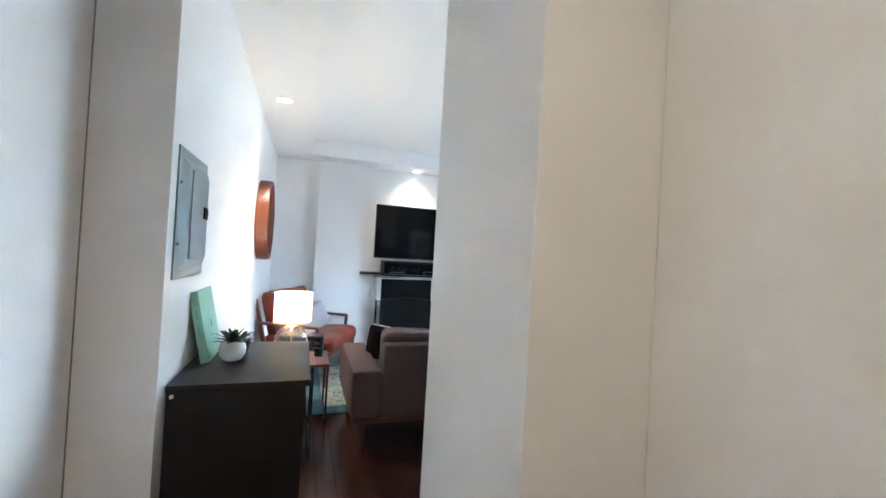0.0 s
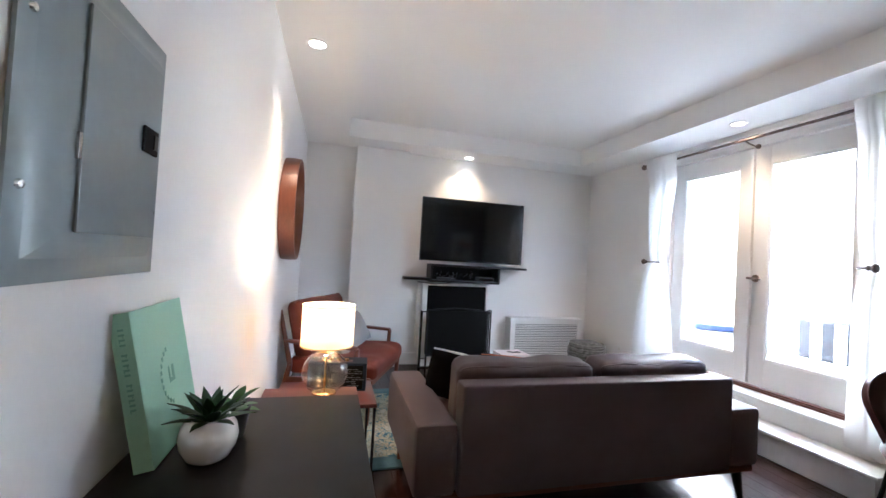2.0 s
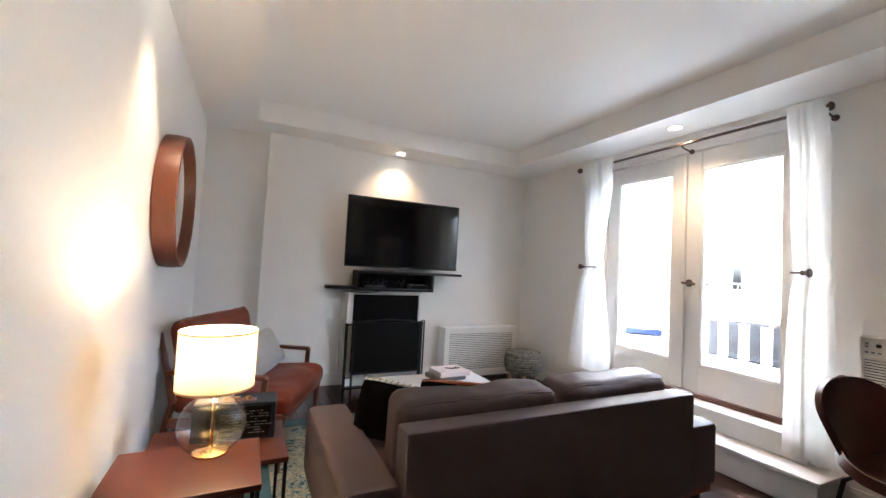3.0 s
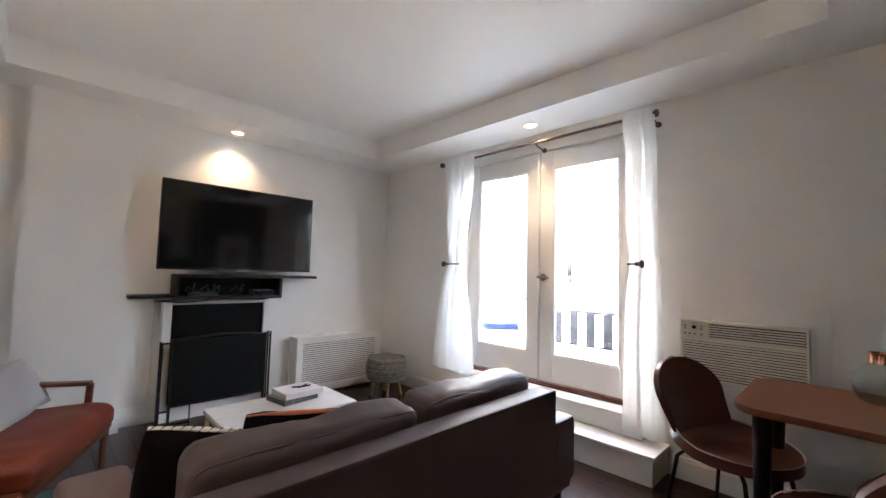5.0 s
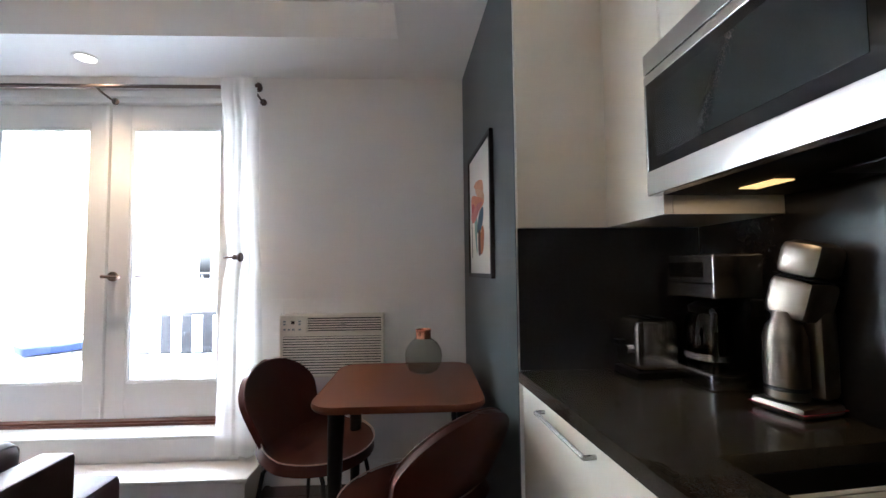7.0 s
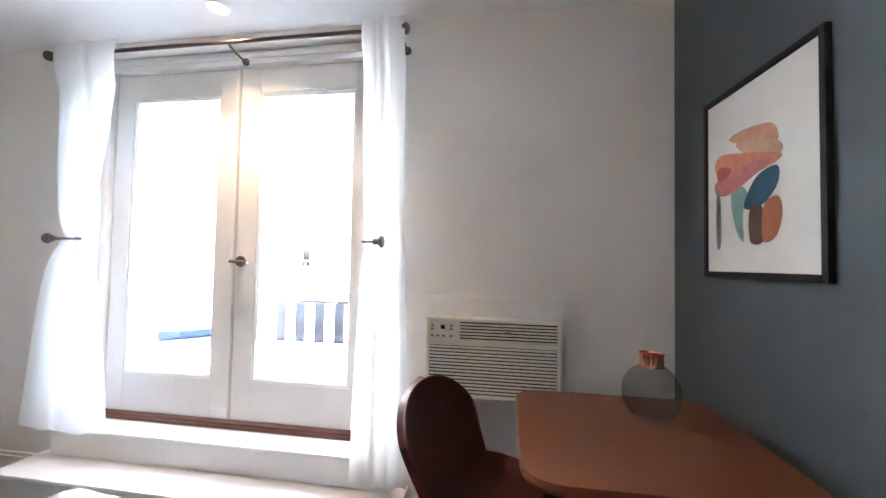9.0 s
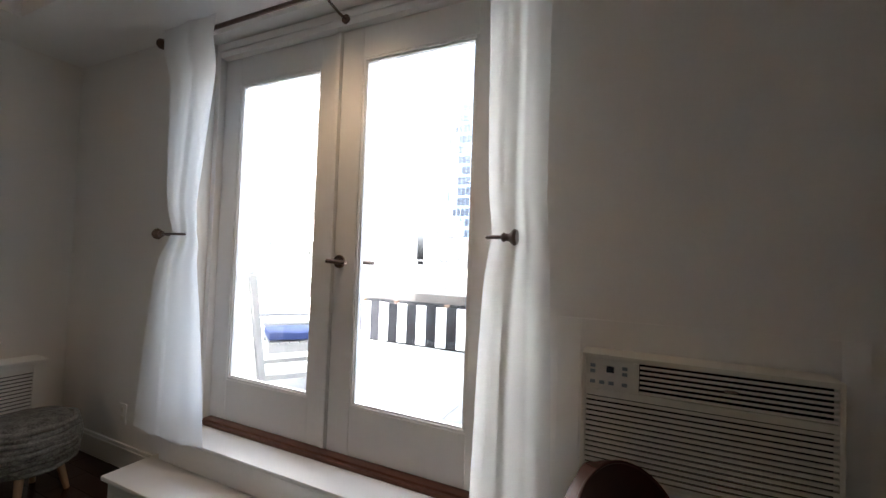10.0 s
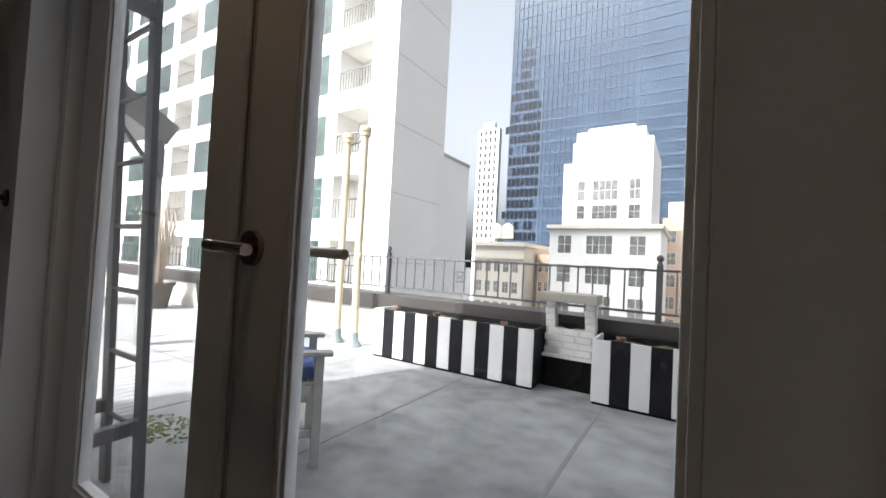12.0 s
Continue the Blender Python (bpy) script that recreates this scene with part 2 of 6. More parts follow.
def stuffed(w, d, h, r, seed):
    """The surface of an upholstered cushion w x d x h on z 0: rounded edges, crowned faces, creases that run off the seams. Takes a point of the cube -1..1."""
    half = Vector((w / 2, d / 2, h / 2))
    core = half - Vector((r, r, r))

    def at(p):
        p = Vector(p)
        s = Vector([math.sin(c * math.pi / 2) for c in p])
        q = Vector([s[k] * half[k] for k in range(3)])
        inner = Vector([max(-core[k], min(core[k], q[k])) for k in range(3)])
        q = inner + (q - inner).normalized() * r
        q.y += math.copysign(0.018, p.y) * abs(s.y) * (1 - s.x ** 4) * (1 - s.z ** 4)
        q.z += 0.016 * max(0, s.z) * (1 - s.x ** 4) - 0.012 * max(0, s.z) * (1 - abs(s.x)) ** 3
        f = noise.noise(Vector((q.x * 7 + seed * 7, q.y * 11, q.z * 11)))
        fold = noise.noise(Vector((q.x * 26 + seed * 5 + q.z * 9, q.y * 4, q.z * 5 + seed)))
        fold = math.copysign(abs(fold) ** 0.7, fold) * (0.25 + 0.75 * max(0.0, noise.noise(Vector((q.x * 4, q.z * 5, seed + 9))) + 0.5))
        q.y += math.copysign(1, p.y) * 0.0065 * fold * abs(s.y) * (1 - s.x ** 6)
        return q + Vector((w / 2, 0.004 * f, h / 2 + 0.007 * f + 0.003 * fold * max(0, s.z)))
    return at


def stuffed_mesh(bm, shape, n=20):
    r = bmesh.ops.create_cube(bm, size=2.0)
    bmesh.ops.subdivide_edges(bm, edges=list({e for v in r["verts"] for e in v.link_edges}), cuts=n, use_grid_fill=True)
    for v in bm.verts:
        v.co = shape(v.co)


# ---- the room ----
TOP = 2.43
solid("wall_west", B((-0.85, 1.98, 0, -0.42, 6.35, 2.8)), WALL, "smooth white painted wall with a soft lamp glow", "wall", "structure")
solid("wall_hall_west", B((-0.85, -1.2, 0, -0.632, 1.98, 2.8)), WALL, "white painted wall of the entrance passage", "wall", "structure")
solid("wall_hall_south", B((-0.85, -1.4, 0, 0.75, -1.2, 2.8)), WALL, "white painted wall closing the entrance passage", "wall", "structure")
solid("wall_hall_east", B((0.51, -1.2, 0, 0.75, 1.069, 2.8)), WALL, "warm white painted wall of the entrance passage", "wall", "structure")
solid("wall_pillar", B((0.281, 1.07, 0, 0.42, 1.534, 2.8), (0.42, 1.07, 0, 0.75, 1.0945, 2.8)), WALL, "white painted wall end between passage and kitchen", "wall", "structure")
solid("wall_kitchen", B((0.75, 0.9, 0, 2.045, 1.12, 2.8)), WALL, "white painted wall behind the kitchen units", "wall", "structure")
solid("wall_south", B((2.045, 0.9, 0, 3.14, 1.765, 2.8)), WALL, "white painted wall block beside the kitchen recess", "wall", "structure")
bm = bmesh.new()
lo = [bm.verts.new((x, y, 0)) for x, y in ((2.045, 1.7655), (3.1395, 1.7655), (3.1395, 1.838), (2.045, 1.7685))]
hi = [bm.verts.new((v.co.x, v.co.y, 2.8)) for v in lo]
bm.faces.new(lo)
bm.faces.new(hi)
for k in range(4):
    bm.faces.new((lo[k], lo[(k + 1) % 4], hi[(k + 1) % 4], hi[k]))
solid("wall_accent", bm, DARKWALL, "dark slate green painted accent wall", "wall", "structure")
solid("wall_north", B((-0.42, 6.10, 0, 3.14, 6.35, 2.8)), WALL, "white painted wall behind the television", "wall", "structure")
solid("wall_chimney", B((0.11, 6.0, 0, 0.69, 6.10, 2.6)), WALL, "white painted chimney column standing out of the wall", "wall", "structure")
D0, D1, DZ0, DZ1 = 3.20, 4.875, 0.255, 2.385
solid("wall_east", B((3.14, 0.9, 0, 3.31, D0, 2.8), (3.14, D1, 0, 3.31, 6.57, 2.8), (3.14, D0, 0, 3.31, D1, DZ0), (3.14, D0, DZ1, 3.31, D1, 2.8)), WALL, "white painted wall with the terrace door opening", "wall", "structure")
bm = B((-0.85, -1.4, TOP, 3.31, 2.206, 2.75), (-0.85, 5.69, TOP, 3.31, 6.57, 2.75), (-0.85, 2.206, TOP, 0.0, 5.69, 2.75), (2.70, 2.206, TOP, 3.31, 5.69, 2.75), (0.0, 2.206, 2.62, 2.70, 5.69, 2.75))
solid("ceiling", bm, CEIL, "white tray ceiling with a lowered border all round", "ceiling", "structure")

# ---- built-in: door, step, trims ----
solid("floor", B((-0.85, -1.4, -0.12, 3.31, 6.57, -0.012)), BLACK, "dark stained narrow wooden floor boards", "floor", "structure")


def baseboard(x0, y0, x1, y1, label="white painted wooden baseboard with a moulded top"):
    bm = B((x0, y0, 0, x1, y1, 0.115), bevel=0.002)
    dx, dy = (0.004, 0) if x1 - x0 < y1 - y0 else (0, 0.004)
    box(bm, x0 + dx * (x0 > 1), y0 + dy * (y0 > 3), 0.112, x1 - dx * (x0 < 1), y1 - dy * (y0 < 3), 0.135, bevel=0.004)
    return solid("baseboard", bm, TRIM, label, "baseboard", "structure")


baseboard(-0.42, 2.69, -0.405, 6.10)
baseboard(-0.405, 6.084, 0.11, 6.10)
baseboard(0.094, 5.985, 0.70, 6.0)
baseboard(0.70, 6.084, 0.93, 6.10)
baseboard(1.76, 6.084, 3.125, 6.10)
baseboard(3.125, 5.011, 3.14, 6.10)
baseboard(3.125, 1.79, 3.14, 2.99)
baseboard(-0.632, -1.2, -0.617, 1.965)
baseboard(-0.632, 1.965, -0.42, 1.98)
solid("wall_joint", B((-0.6318, 1.9772, 0.14, -0.6285, 1.98, 2.428)), mat("yellowed filler", (0.33, 0.25, 0.18), 0.8, vary=0.3, fine=30, coarse=3), "thin yellowed filler line in the wall corner", "wall joint", "structure")

step = thing("door_step", "white painted wooden step box under the terrace door", "step", kind="structure")
part("riser", B((2.868, 3.02, 0, 3.138, 4.99, 0.163), bevel=0.003), TRIM, step)
part("tread", B((2.845, 3.0, 0.163, 3.138, 5.01, 0.187), bevel=0.007), TRIM, step)
part("kick_board", B((3.06, 3.14, 0.187, 3.138, 4.94, 0.318), bevel=0.003), TRIM, step)
part("ledge", B((3.035, 3.12, 0.318, 3.20, 4.955, 0.338), bevel=0.006), TRIM, step)

door_frame = thing("door_frame", "white painted wooden frame of the double terrace door", "door frame", kind="structure")
part("jamb", B((3.215, D0, DZ0, 3.304, D0 + 0.035, 2.385), bevel=0.003), TRIM, door_frame)
part("jamb", B((3.215, D1 - 0.035, DZ0, 3.304, D1, 2.385), bevel=0.003), TRIM, door_frame)
part("door_stop", B((3.2935, D0 + 0.0355, 0.364, 3.3035, D0 + 0.052, 2.3045)), TRIM, door_frame)
part("door_stop", B((3.2935, D1 - 0.052, 0.364, 3.3035, D1 - 0.0355, 2.3045)), TRIM, door_frame)
part("head", B((3.215, D0 + 0.036, 2.305, 3.304, D1 - 0.036, 2.384), (3.205, D0 + 0.036, 2.335, 3.215, D1 - 0.036, 2.36), bevel=0.003), TRIM, door_frame)
part("threshold", B((3.20, D0 + 0.001, 0.338, 3.345, D1 - 0.001, 0.352), (3.215, D0 + 0.036, 0.30, 3.335, D1 - 0.036, 0.362), (3.207, D0 + 0.036, 0.262, 3.215, D1 - 0.036, 0.318), bevel=0.003), SILLWOOD, door_frame, "stained wooden threshold")


def door_leaf(name, y0, y1, label):
    """A glazed leaf: stiles, rails, glazing beads and the pane; y0 < y1."""
    d = thing(name, label, "glass door", kind="structure")
    X0, X1, Z0, Z1, G0, G1 = 3.25, 3.292, 0.366, 2.302, 0.577, 2.158
    a, b = y0 + 0.118, y1 - 0.118
    part("stile", B((X0, y0, Z0, X1, a, Z1), bevel=0.004), TRIM, d)
    part("stile", B((X0, b, Z0, X1, y1, Z1), bevel=0.004), TRIM, d)
    part("bottom_rail", B((X0 + 0.001, a, Z0, X1 - 0.001, b, G0), bevel=0.003), TRIM, d)
    part("top_rail", B((X0 + 0.001, a, G1, X1 - 0.001, b, Z1), bevel=0.003), TRIM, d)
    bm = bmesh.new()
    for e, w, o in ((0.0, 0.012, 0.003), (0.012, 0.008, 0.010)):
        for s in ((a + e, G0 + e, a + e + w, G1 - e), (b - e - w, G0 + e, b - e, G1 - e), (a + e + w, G0 + e, b - e - w, G0 + e + w), (a + e + w, G1 - e - w, b - e - w, G1 - e)):
            box(bm, X0 + o, s[0], s[1], X1 - o, s[2], s[3], bevel=0.002)
    part("glazing_bead", bm, TRIM, d)
    p = part("pane", B((X0 + 0.018, a + 0.016, G0 + 0.016, X0 + 0.024, b - 0.016, G1 - 0.016)), GLASS, d, "clear glass pane")
    p.visible_shadow = False
    return d


MID = 4.036
leaf_n = door_leaf("door_1", MID + 0.002, D1 - 0.038, "closed white wooden glazed terrace door leaf")
leaf_s = door_leaf("door_2", D0 + 0.038, MID - 0.004, "closed white wooden glazed terrace door leaf with lever handle")
part("astragal", B((3.234, MID + 0.001, 0.372, 3.25, MID + 0.024, 2.30), bevel=0.006), TRIM, leaf_n)
# added black strip paints the dark line of the gap between the leaves
part("weather_strip", B((3.266, MID - 0.0038, 0.372, 3.285, MID + 0.0018, 2.30)), BLACK, leaf_s, "black strip filling the gap between the leaves")
bm = bmesh.new()
rod(bm, (3.25, 4.0, 1.225), (3.242, 4.0, 1.225), 0.031, 0.029, 24)
rod(bm, (3.243, 4.0, 1.225), (3.185, 4.0, 1.225), 0.010, 0.010)
part("rosette", bm, HANDLE, leaf_s, "bronze door rosette")
bm = bmesh.new()
tube(bm, [(3.20, 3.996, 1.225), (3.187, 4.0, 1.225), (3.183, 3.99, 1.2245)], 0.0095)
rod(bm, (3.185, 3.915, 1.221), (3.185, 4.02, 1.226), 0.0095, 0.0095, 16)
part("lever_handle", bm, HANDLE, leaf_s, "polished bronze lever handle")
bm = bmesh.new()
rod(bm, (3.292, 4.0, 1.225), (3.345, 4.0, 1.225), 0.010)
rod(bm, (3.345, 4.01, 1.225), (3.345, 3.88, 1.222), 0.0095)
part("outer_handle", bm, BRONZE, leaf_s, "dark bronze outer lever handle")

# ---- curtains and rod ----
cr = thing("curtain_rod", "dark bronze curtain rod with ring finials over the door", "curtain rod", pose(3.006, 0, 2.311))
bm = bmesh.new()
rod(bm, (0, 3.07, 0), (0, 4.97, 0), 0.0105)
part("pole", bm, BRONZE, cr)
for y, s in ((3.07, -1), (4.97, 1)):
    bm = bmesh.new()
    lathe(bm, [(0, -0.028), (0.014, -0.026), (0.018, -0.016), (0.011, -0.008), (0.013, -0.004), (0.024, 0.008), (0.027, 0.02), (0.022, 0.032), (0.008, 0.038), (0, 0.039)], seg=20)
    turned(bm, pose(0, y + s * 0.02, 0, -90 * s, 0, 0))
    part("finial", bm, BRONZE, cr)
for y in (3.055, 3.93, 4.985):
    bm = bmesh.new()
    tube(bm, [(0.134, y, -0.035), (0.09, y, -0.035), (0.03, y, -0.025), (0.0, y, -0.014)], 0.006)
    rod(bm, (0.134, y, -0.035), (0.126, y, -0.035), 0.02)
    part("bracket", bm, BRONZE, cr)


def curtain(name, top, waist, low, zlow, label):
    """A hanging panel tied back at z 1.33: (y0, y1) at the rod, at the waist, and at the hem."""
    c = thing(name, label, "curtain")

    def spread(z):
        if z > 1.33:
            k = (z - 1.33) / (2.335 - 1.33)
            k = k ** 0.75
            a, b = waist, top
        else:
            k = min(1, (1.33 - z) / (1.33 - zlow))
            k = k ** 0.55
            a, b = waist, low
        return a[0] + (b[0] - a[0]) * k, a[1] + (b[1] - a[1]) * k

    def fn(u, v):
        z = zlow + (2.36 - zlow) * v
        a, b = spread(z)
        pinch = math.exp(-((z - 1.33) / 0.10) ** 2)
        full = 0.35 + 0.65 * (1 - v)
        ph = u * 2 * math.pi * 1.5 + 0.5 * math.sin(1.7 * z + u * 3)
        x = 3.018 + 0.008 * full * math.sin(ph) + 0.0015 * full * math.sin(ph * 3.1 + z * 2) + 0.03 * pinch
        x += 0.0025 * pinch * math.sin(u * 19)
        x -= 0.007 * math.exp(-((u - 0.52 - 0.05 * math.sin(2.2 * z)) / 0.06) ** 2)
        x -= 0.034 * min(1.0, max(0.0, (z - 2.12) / 0.14))
        y = a + (b - a) * u + 0.004 * math.cos(ph * 2 + z)
        return (x, y, z + (0.010 * math.sin(u * 14) if v == 0 else 0))
    bm = bmesh.new()
    sheet(bm, fn, 90, 60)
    part("fabric", bm, CURTAIN, c)
    for k in range(4):
        bm = bmesh.new()
        y = top[0] + (top[1] - top[0]) * (0.16 + 0.22 * k)
        bmesh.ops.create_cone(bm, cap_ends=False, segments=20, radius1=0.017, radius2=0.017, depth=0.005, matrix=pose(3.006, y, 2.311, 90, 0, 0))
        thicken(bm, 0.004)
        part("eyelet", bm, BRONZE, c)
    return c


curtain("curtain", (4.565, 4.955), (4.73, 4.905), (4.55, 5.09), 0.33, "white sheer curtain tied back beside the terrace door")
curtain("curtain", (3.03, 3.24), (3.03, 3.205), (2.985, 3.25), 0.225, "long white sheer curtain tied back by a bronze arm")


def holdback(y, s, reach):
    h = thing("curtain_holdback", "dark bronze curtain holdback arm on the wall", "holdback", group="holdbacks beside the door")
    bm = bmesh.new()
    lathe(bm, [(0, -0.014), (0.019, -0.013), (0.022, -0.006), (0.017, 0.0), (0.011, 0.006), (0.010, 0.014), (0.013, 0.020), (0.009, 0.025), (0, 0.026)], seg=20)
    turned(bm, pose(3.004, y, 1.328, -90 * s, 0, 0) @ Matrix.Diagonal((1.25, 1.25, 1.3, 1)))
    part("knob", bm, BRONZE, h)
    bm = bmesh.new()
    rod(bm, (3.139, y, 1.328), (3.134, y, 1.328), 0.024, 0.022, 18)
    rod(bm, (3.134, y, 1.328), (3.012, y, 1.328), 0.007)
    part("wall_post", bm, BRONZE, h)
    bm = bmesh.new()
    tube(bm, [(3.004, y + s * 0.01, 1.328), (3.0, y + s * 0.06, 1.328), (3.002, y + s * reach * 0.8, 1.328), (3.016, y + s * reach, 1.328)], 0.0062)
    part("arm", bm, BRONZE, h)


holdback(4.945, -1, 0.19)
holdback(3.13, 1, 0.086)


# ---- recessed lamps ----
LAMPGLOW = glowing("lamp glow", (1.0, 0.88, 0.72), 0.6)


def downlight(x, y, z, watts, blend=0.7, size=112):
    d = thing("ceiling_light", "small round white recessed ceiling lamp, lit", "ceiling lamp", pose(x, y, z), group="recessed ceiling lamps")
    bm = bmesh.new()
    lathe(bm, [(0.046, 0.0), (0.062, -0.001), (0.064, -0.004), (0.06, -0.008), (0.047, -0.007), (0.044, -0.002), (0.043, 0.0)], seg=32)
    part("trim_ring", bm, TRIM, d)
    bm = bmesh.new()
    lathe(bm, [(0, -0.003), (0.044, -0.003), (0.044, -0.001), (0, -0.001)], seg=24)
    part("lens", bm, LAMPGLOW, d, "glowing warm lens")
    lp = new("downlight_lamp", bpy.data.lights.new("downlight_lamp", "SPOT"))
    lp.data.energy, lp.data.color, lp.data.spot_size, lp.data.spot_blend, lp.data.shadow_soft_size = watts, (1.0, 0.66, 0.38), radians(size), blend, 0.035
    lp.parent = d
    lp.matrix_basis = pose(0, 0, -0.045)
    return d


DOWN_W = 3.2
downlight(-0.235, 3.91, TOP, DOWN_W * 0.75, 1.0, 70)
downlight(1.38, 5.94, TOP, DOWN_W * 0.36, 1.0, 124)
downlight(2.92, 3.93, TOP, DOWN_W * 0.62, 1.0, 132)
downlight(-0.05, 0.25, TOP, DOWN_W * 0.2, 0.9, 150)

# ---- west wall: electrical panel, mirror, dresser ----
ep = thing("electrical_panel", "grey steel electrical breaker panel set in the wall", "electrical panel", pose(-0.42, 2.225, 1.397))
bm = bmesh.new()
w, h = 0.187, 0.2145
prof = [(0.0, 0.001), (0.0, 0.006), (0.030, 0.007), (0.052, 0.022)]
rings = [[bm.verts.new((x, sy * (w - i), sz * (h - i))) for sy, sz in ((-1, -1), (1, -1), (1, 1), (-1, 1))] for i, x in prof]
for a, b in zip(rings, rings[1:]):
    for k in range(4):
        bm.faces.new((a[k], a[(k + 1) % 4], b[(k + 1) % 4], b[k]))
bm.faces.new(rings[-1])
part("cover", bm, GREYMETAL, ep)
part("door", B((0.022, -0.096, -0.150, 0.027, 0.129, 0.152), bevel=0.002), GREYMETAL, ep)
part("hinge", B((0.022, -0.103, -0.055, 0.027, -0.0965, -0.02), bevel=0.001), STEEL, ep, "pale hinge pin")
latch = part("latch", B((0.0275, 0.058, -0.005, 0.033, 0.112, 0.04), bevel=0.003), BLACK, ep, "black plastic latch")
part("latch_slot", B((0.033, 0.09, 0.005, 0.035, 0.104, 0.03)), BLACKMETAL, latch)
for y in (-0.168, 0.168):
    for z in (-0.1, 0.1):
        bm = bmesh.new()
        lathe(bm, [(0.006, 0), (0.005, 0.004), (0, 0.0055)], seg=12)
        turned(bm, pose(0.007, y, z, 0, 90, 0))
        part("screw", bm, STEEL, ep)

mir = thing("round_mirror", "round mirror in a deep walnut wooden rim", "mirror", pose(-0.42, 4.465, 1.521, 0, 90, 0))
bm = bmesh.new()
lathe(bm, [(0.33, 0.002), (0.347, 0.004), (0.35, 0.05), (0.346, 0.098), (0.338, 0.102), (0.331, 0.098), (0.329, 0.03), (0.329, 0.004)], seg=72)
part("rim", bm, WALNUT, mir)
MIRROR = mat("silvered mirror", (0.9, 0.9, 0.9), 0.02, metal=1.0, vary=0.01, bump=0, rvary=0.0)
bm = bmesh.new()
lathe(bm, [(0, 0.07), (0.3288, 0.07), (0.3288, 0.064), (0, 0.064)], seg=72)
part("mirror_glass", bm, MIRROR, mir, "silvered mirror glass")

dr = thing("dresser", "black-brown laminate chest of drawers against the wall", "dresser", pose(-0.42, 2.055, 0))
W, L, H = 0.44, 0.605, 0.845
part("top", B((0.002, -0.003, H - 0.022, W, L + 0.003, H), bevel=0.002), BLACKWOOD, dr)
part("side_panel", B((0.004, 0.0, 0.0, W - 0.016, 0.018, H - 0.022), bevel=0.001), BLACKWOOD, dr)
part("side_panel", B((0.004, L - 0.018, 0.0, W - 0.016, L, H - 0.022), bevel=0.001), BLACKWOOD, dr)
part("back_panel", B((0.004, 0.018, 0.02, 0.012, L - 0.018, H - 0.022)), BLACKWOOD, dr)
part("plinth", B((W - 0.03, 0.018, 0.0, W - 0.018, L - 0.018, 0.06)), BLACKWOOD, dr)
for k in range(4):
    z = 0.064 + k * 0.19
    part("drawer", B((W - 0.034, 0.021, z, W - 0.016, L - 0.021, z + 0.186), bevel=0.002), BLACKWOOD, dr)
bm = bmesh.new()
rod(bm, (0.02, -0.004, H - 0.035), (0.02, 0.001, H - 0.035), 0.0065)
part("cam_cover", bm, TRIM, dr, "small white cover cap")

BOOKGREEN = mat("mint green book cloth", (0.36, 0.62, 0.46), 0.55, vary=0.06, fine=200, coarse=6, bump=0.08, dist=0.0005)
PAPER = mat("off-white paper", (0.78, 0.76, 0.70), 0.8, vary=0.05, fine=300, coarse=8, bump=0.06, dist=0.0005)
INK = mat("soft green ink", (0.20, 0.42, 0.30), 0.6, vary=0.1, bump=0)
bk = thing("book", "mint green hardcover book leaning on the wall", "book", pose(-0.358, 2.415, 0.8485, 0, -11.7, 0))
part("back_cover", B((-0.0155, -0.115, 0, -0.013, 0.115, 0.274), bevel=0.0008), BOOKGREEN, bk)
part("front_cover", B((0.013, -0.115, 0, 0.0155, 0.115, 0.274), bevel=0.0008), BOOKGREEN, bk)
part("spine", B((-0.0155, -0.118, 0, 0.0155, -0.1152, 0.274), bevel=0.0008), BOOKGREEN, bk)
part("pages", B((-0.013, -0.114, 0.004, 0.013, 0.111, 0.27)), PAPER, bk)
bm = bmesh.new()
for k in range(17):
    if k not in (4, 10):
        box(bm, -0.0045, -0.1186, 0.244 - k * 0.0086, 0.0045, -0.118, 0.2475 - k * 0.0086)
        if k % 3:
            box(bm, -0.0045 + 0.006 * (k % 2), -0.1186, 0.2435 - k * 0.0086 - 0.003, -0.003 + 0.006 * (k % 2), -0.118, 0.244 - k * 0.0086)
part("spine_lettering", bm, INK, bk, "green spine lettering")
bm = bmesh.new()
for k in range(11):
    a = radians(110 + 14 * k)
    y, z = 0.02 + 0.055 * math.cos(a), 0.13 + 0.055 * math.sin(a)
    box(bm, 0.0155, y - 0.003, z - 0.004, 0.0161, y + 0.003, z + 0.004)
part("printed_ring", bm, INK, bk, "green ring of print")
bm = bmesh.new()
box(bm, 0.0155, -0.002, 0.124, 0.0161, 0.004, 0.148)
box(bm, 0.0155, 0.014, 0.124, 0.0161, 0.024, 0.148)
box(bm, 0.0155, -0.002, 0.116, 0.0161, 0.024, 0.1238)
part("cover_print", bm, INK, bk, "green print on the cover")

CERAMIC = mat("white glazed ceramic", (0.80, 0.79, 0.76), 0.25, vary=0.03, fine=60, coarse=8, bump=0.05, dist=0.0005)
DARKPOT = mat("dark grey pot", (0.03, 0.03, 0.033), 0.5, vary=0.1)
SOIL = mat("tan gravel", (0.36, 0.24, 0.15), 0.9, vary=0.4, fine=300, coarse=30, bump=0.8, dist=0.004)
LEAF = mat("dark green succulent leaf", (0.014, 0.045, 0.014), 0.45, spec=0.3, vary=0.3, fine=40, coarse=8, bump=0.05, second=(0.03, 0.085, 0.022))
LEAF2 = mat("fresh green leaf", (0.06, 0.17, 0.035), 0.4, vary=0.3, fine=40, coarse=10, bump=0.05)


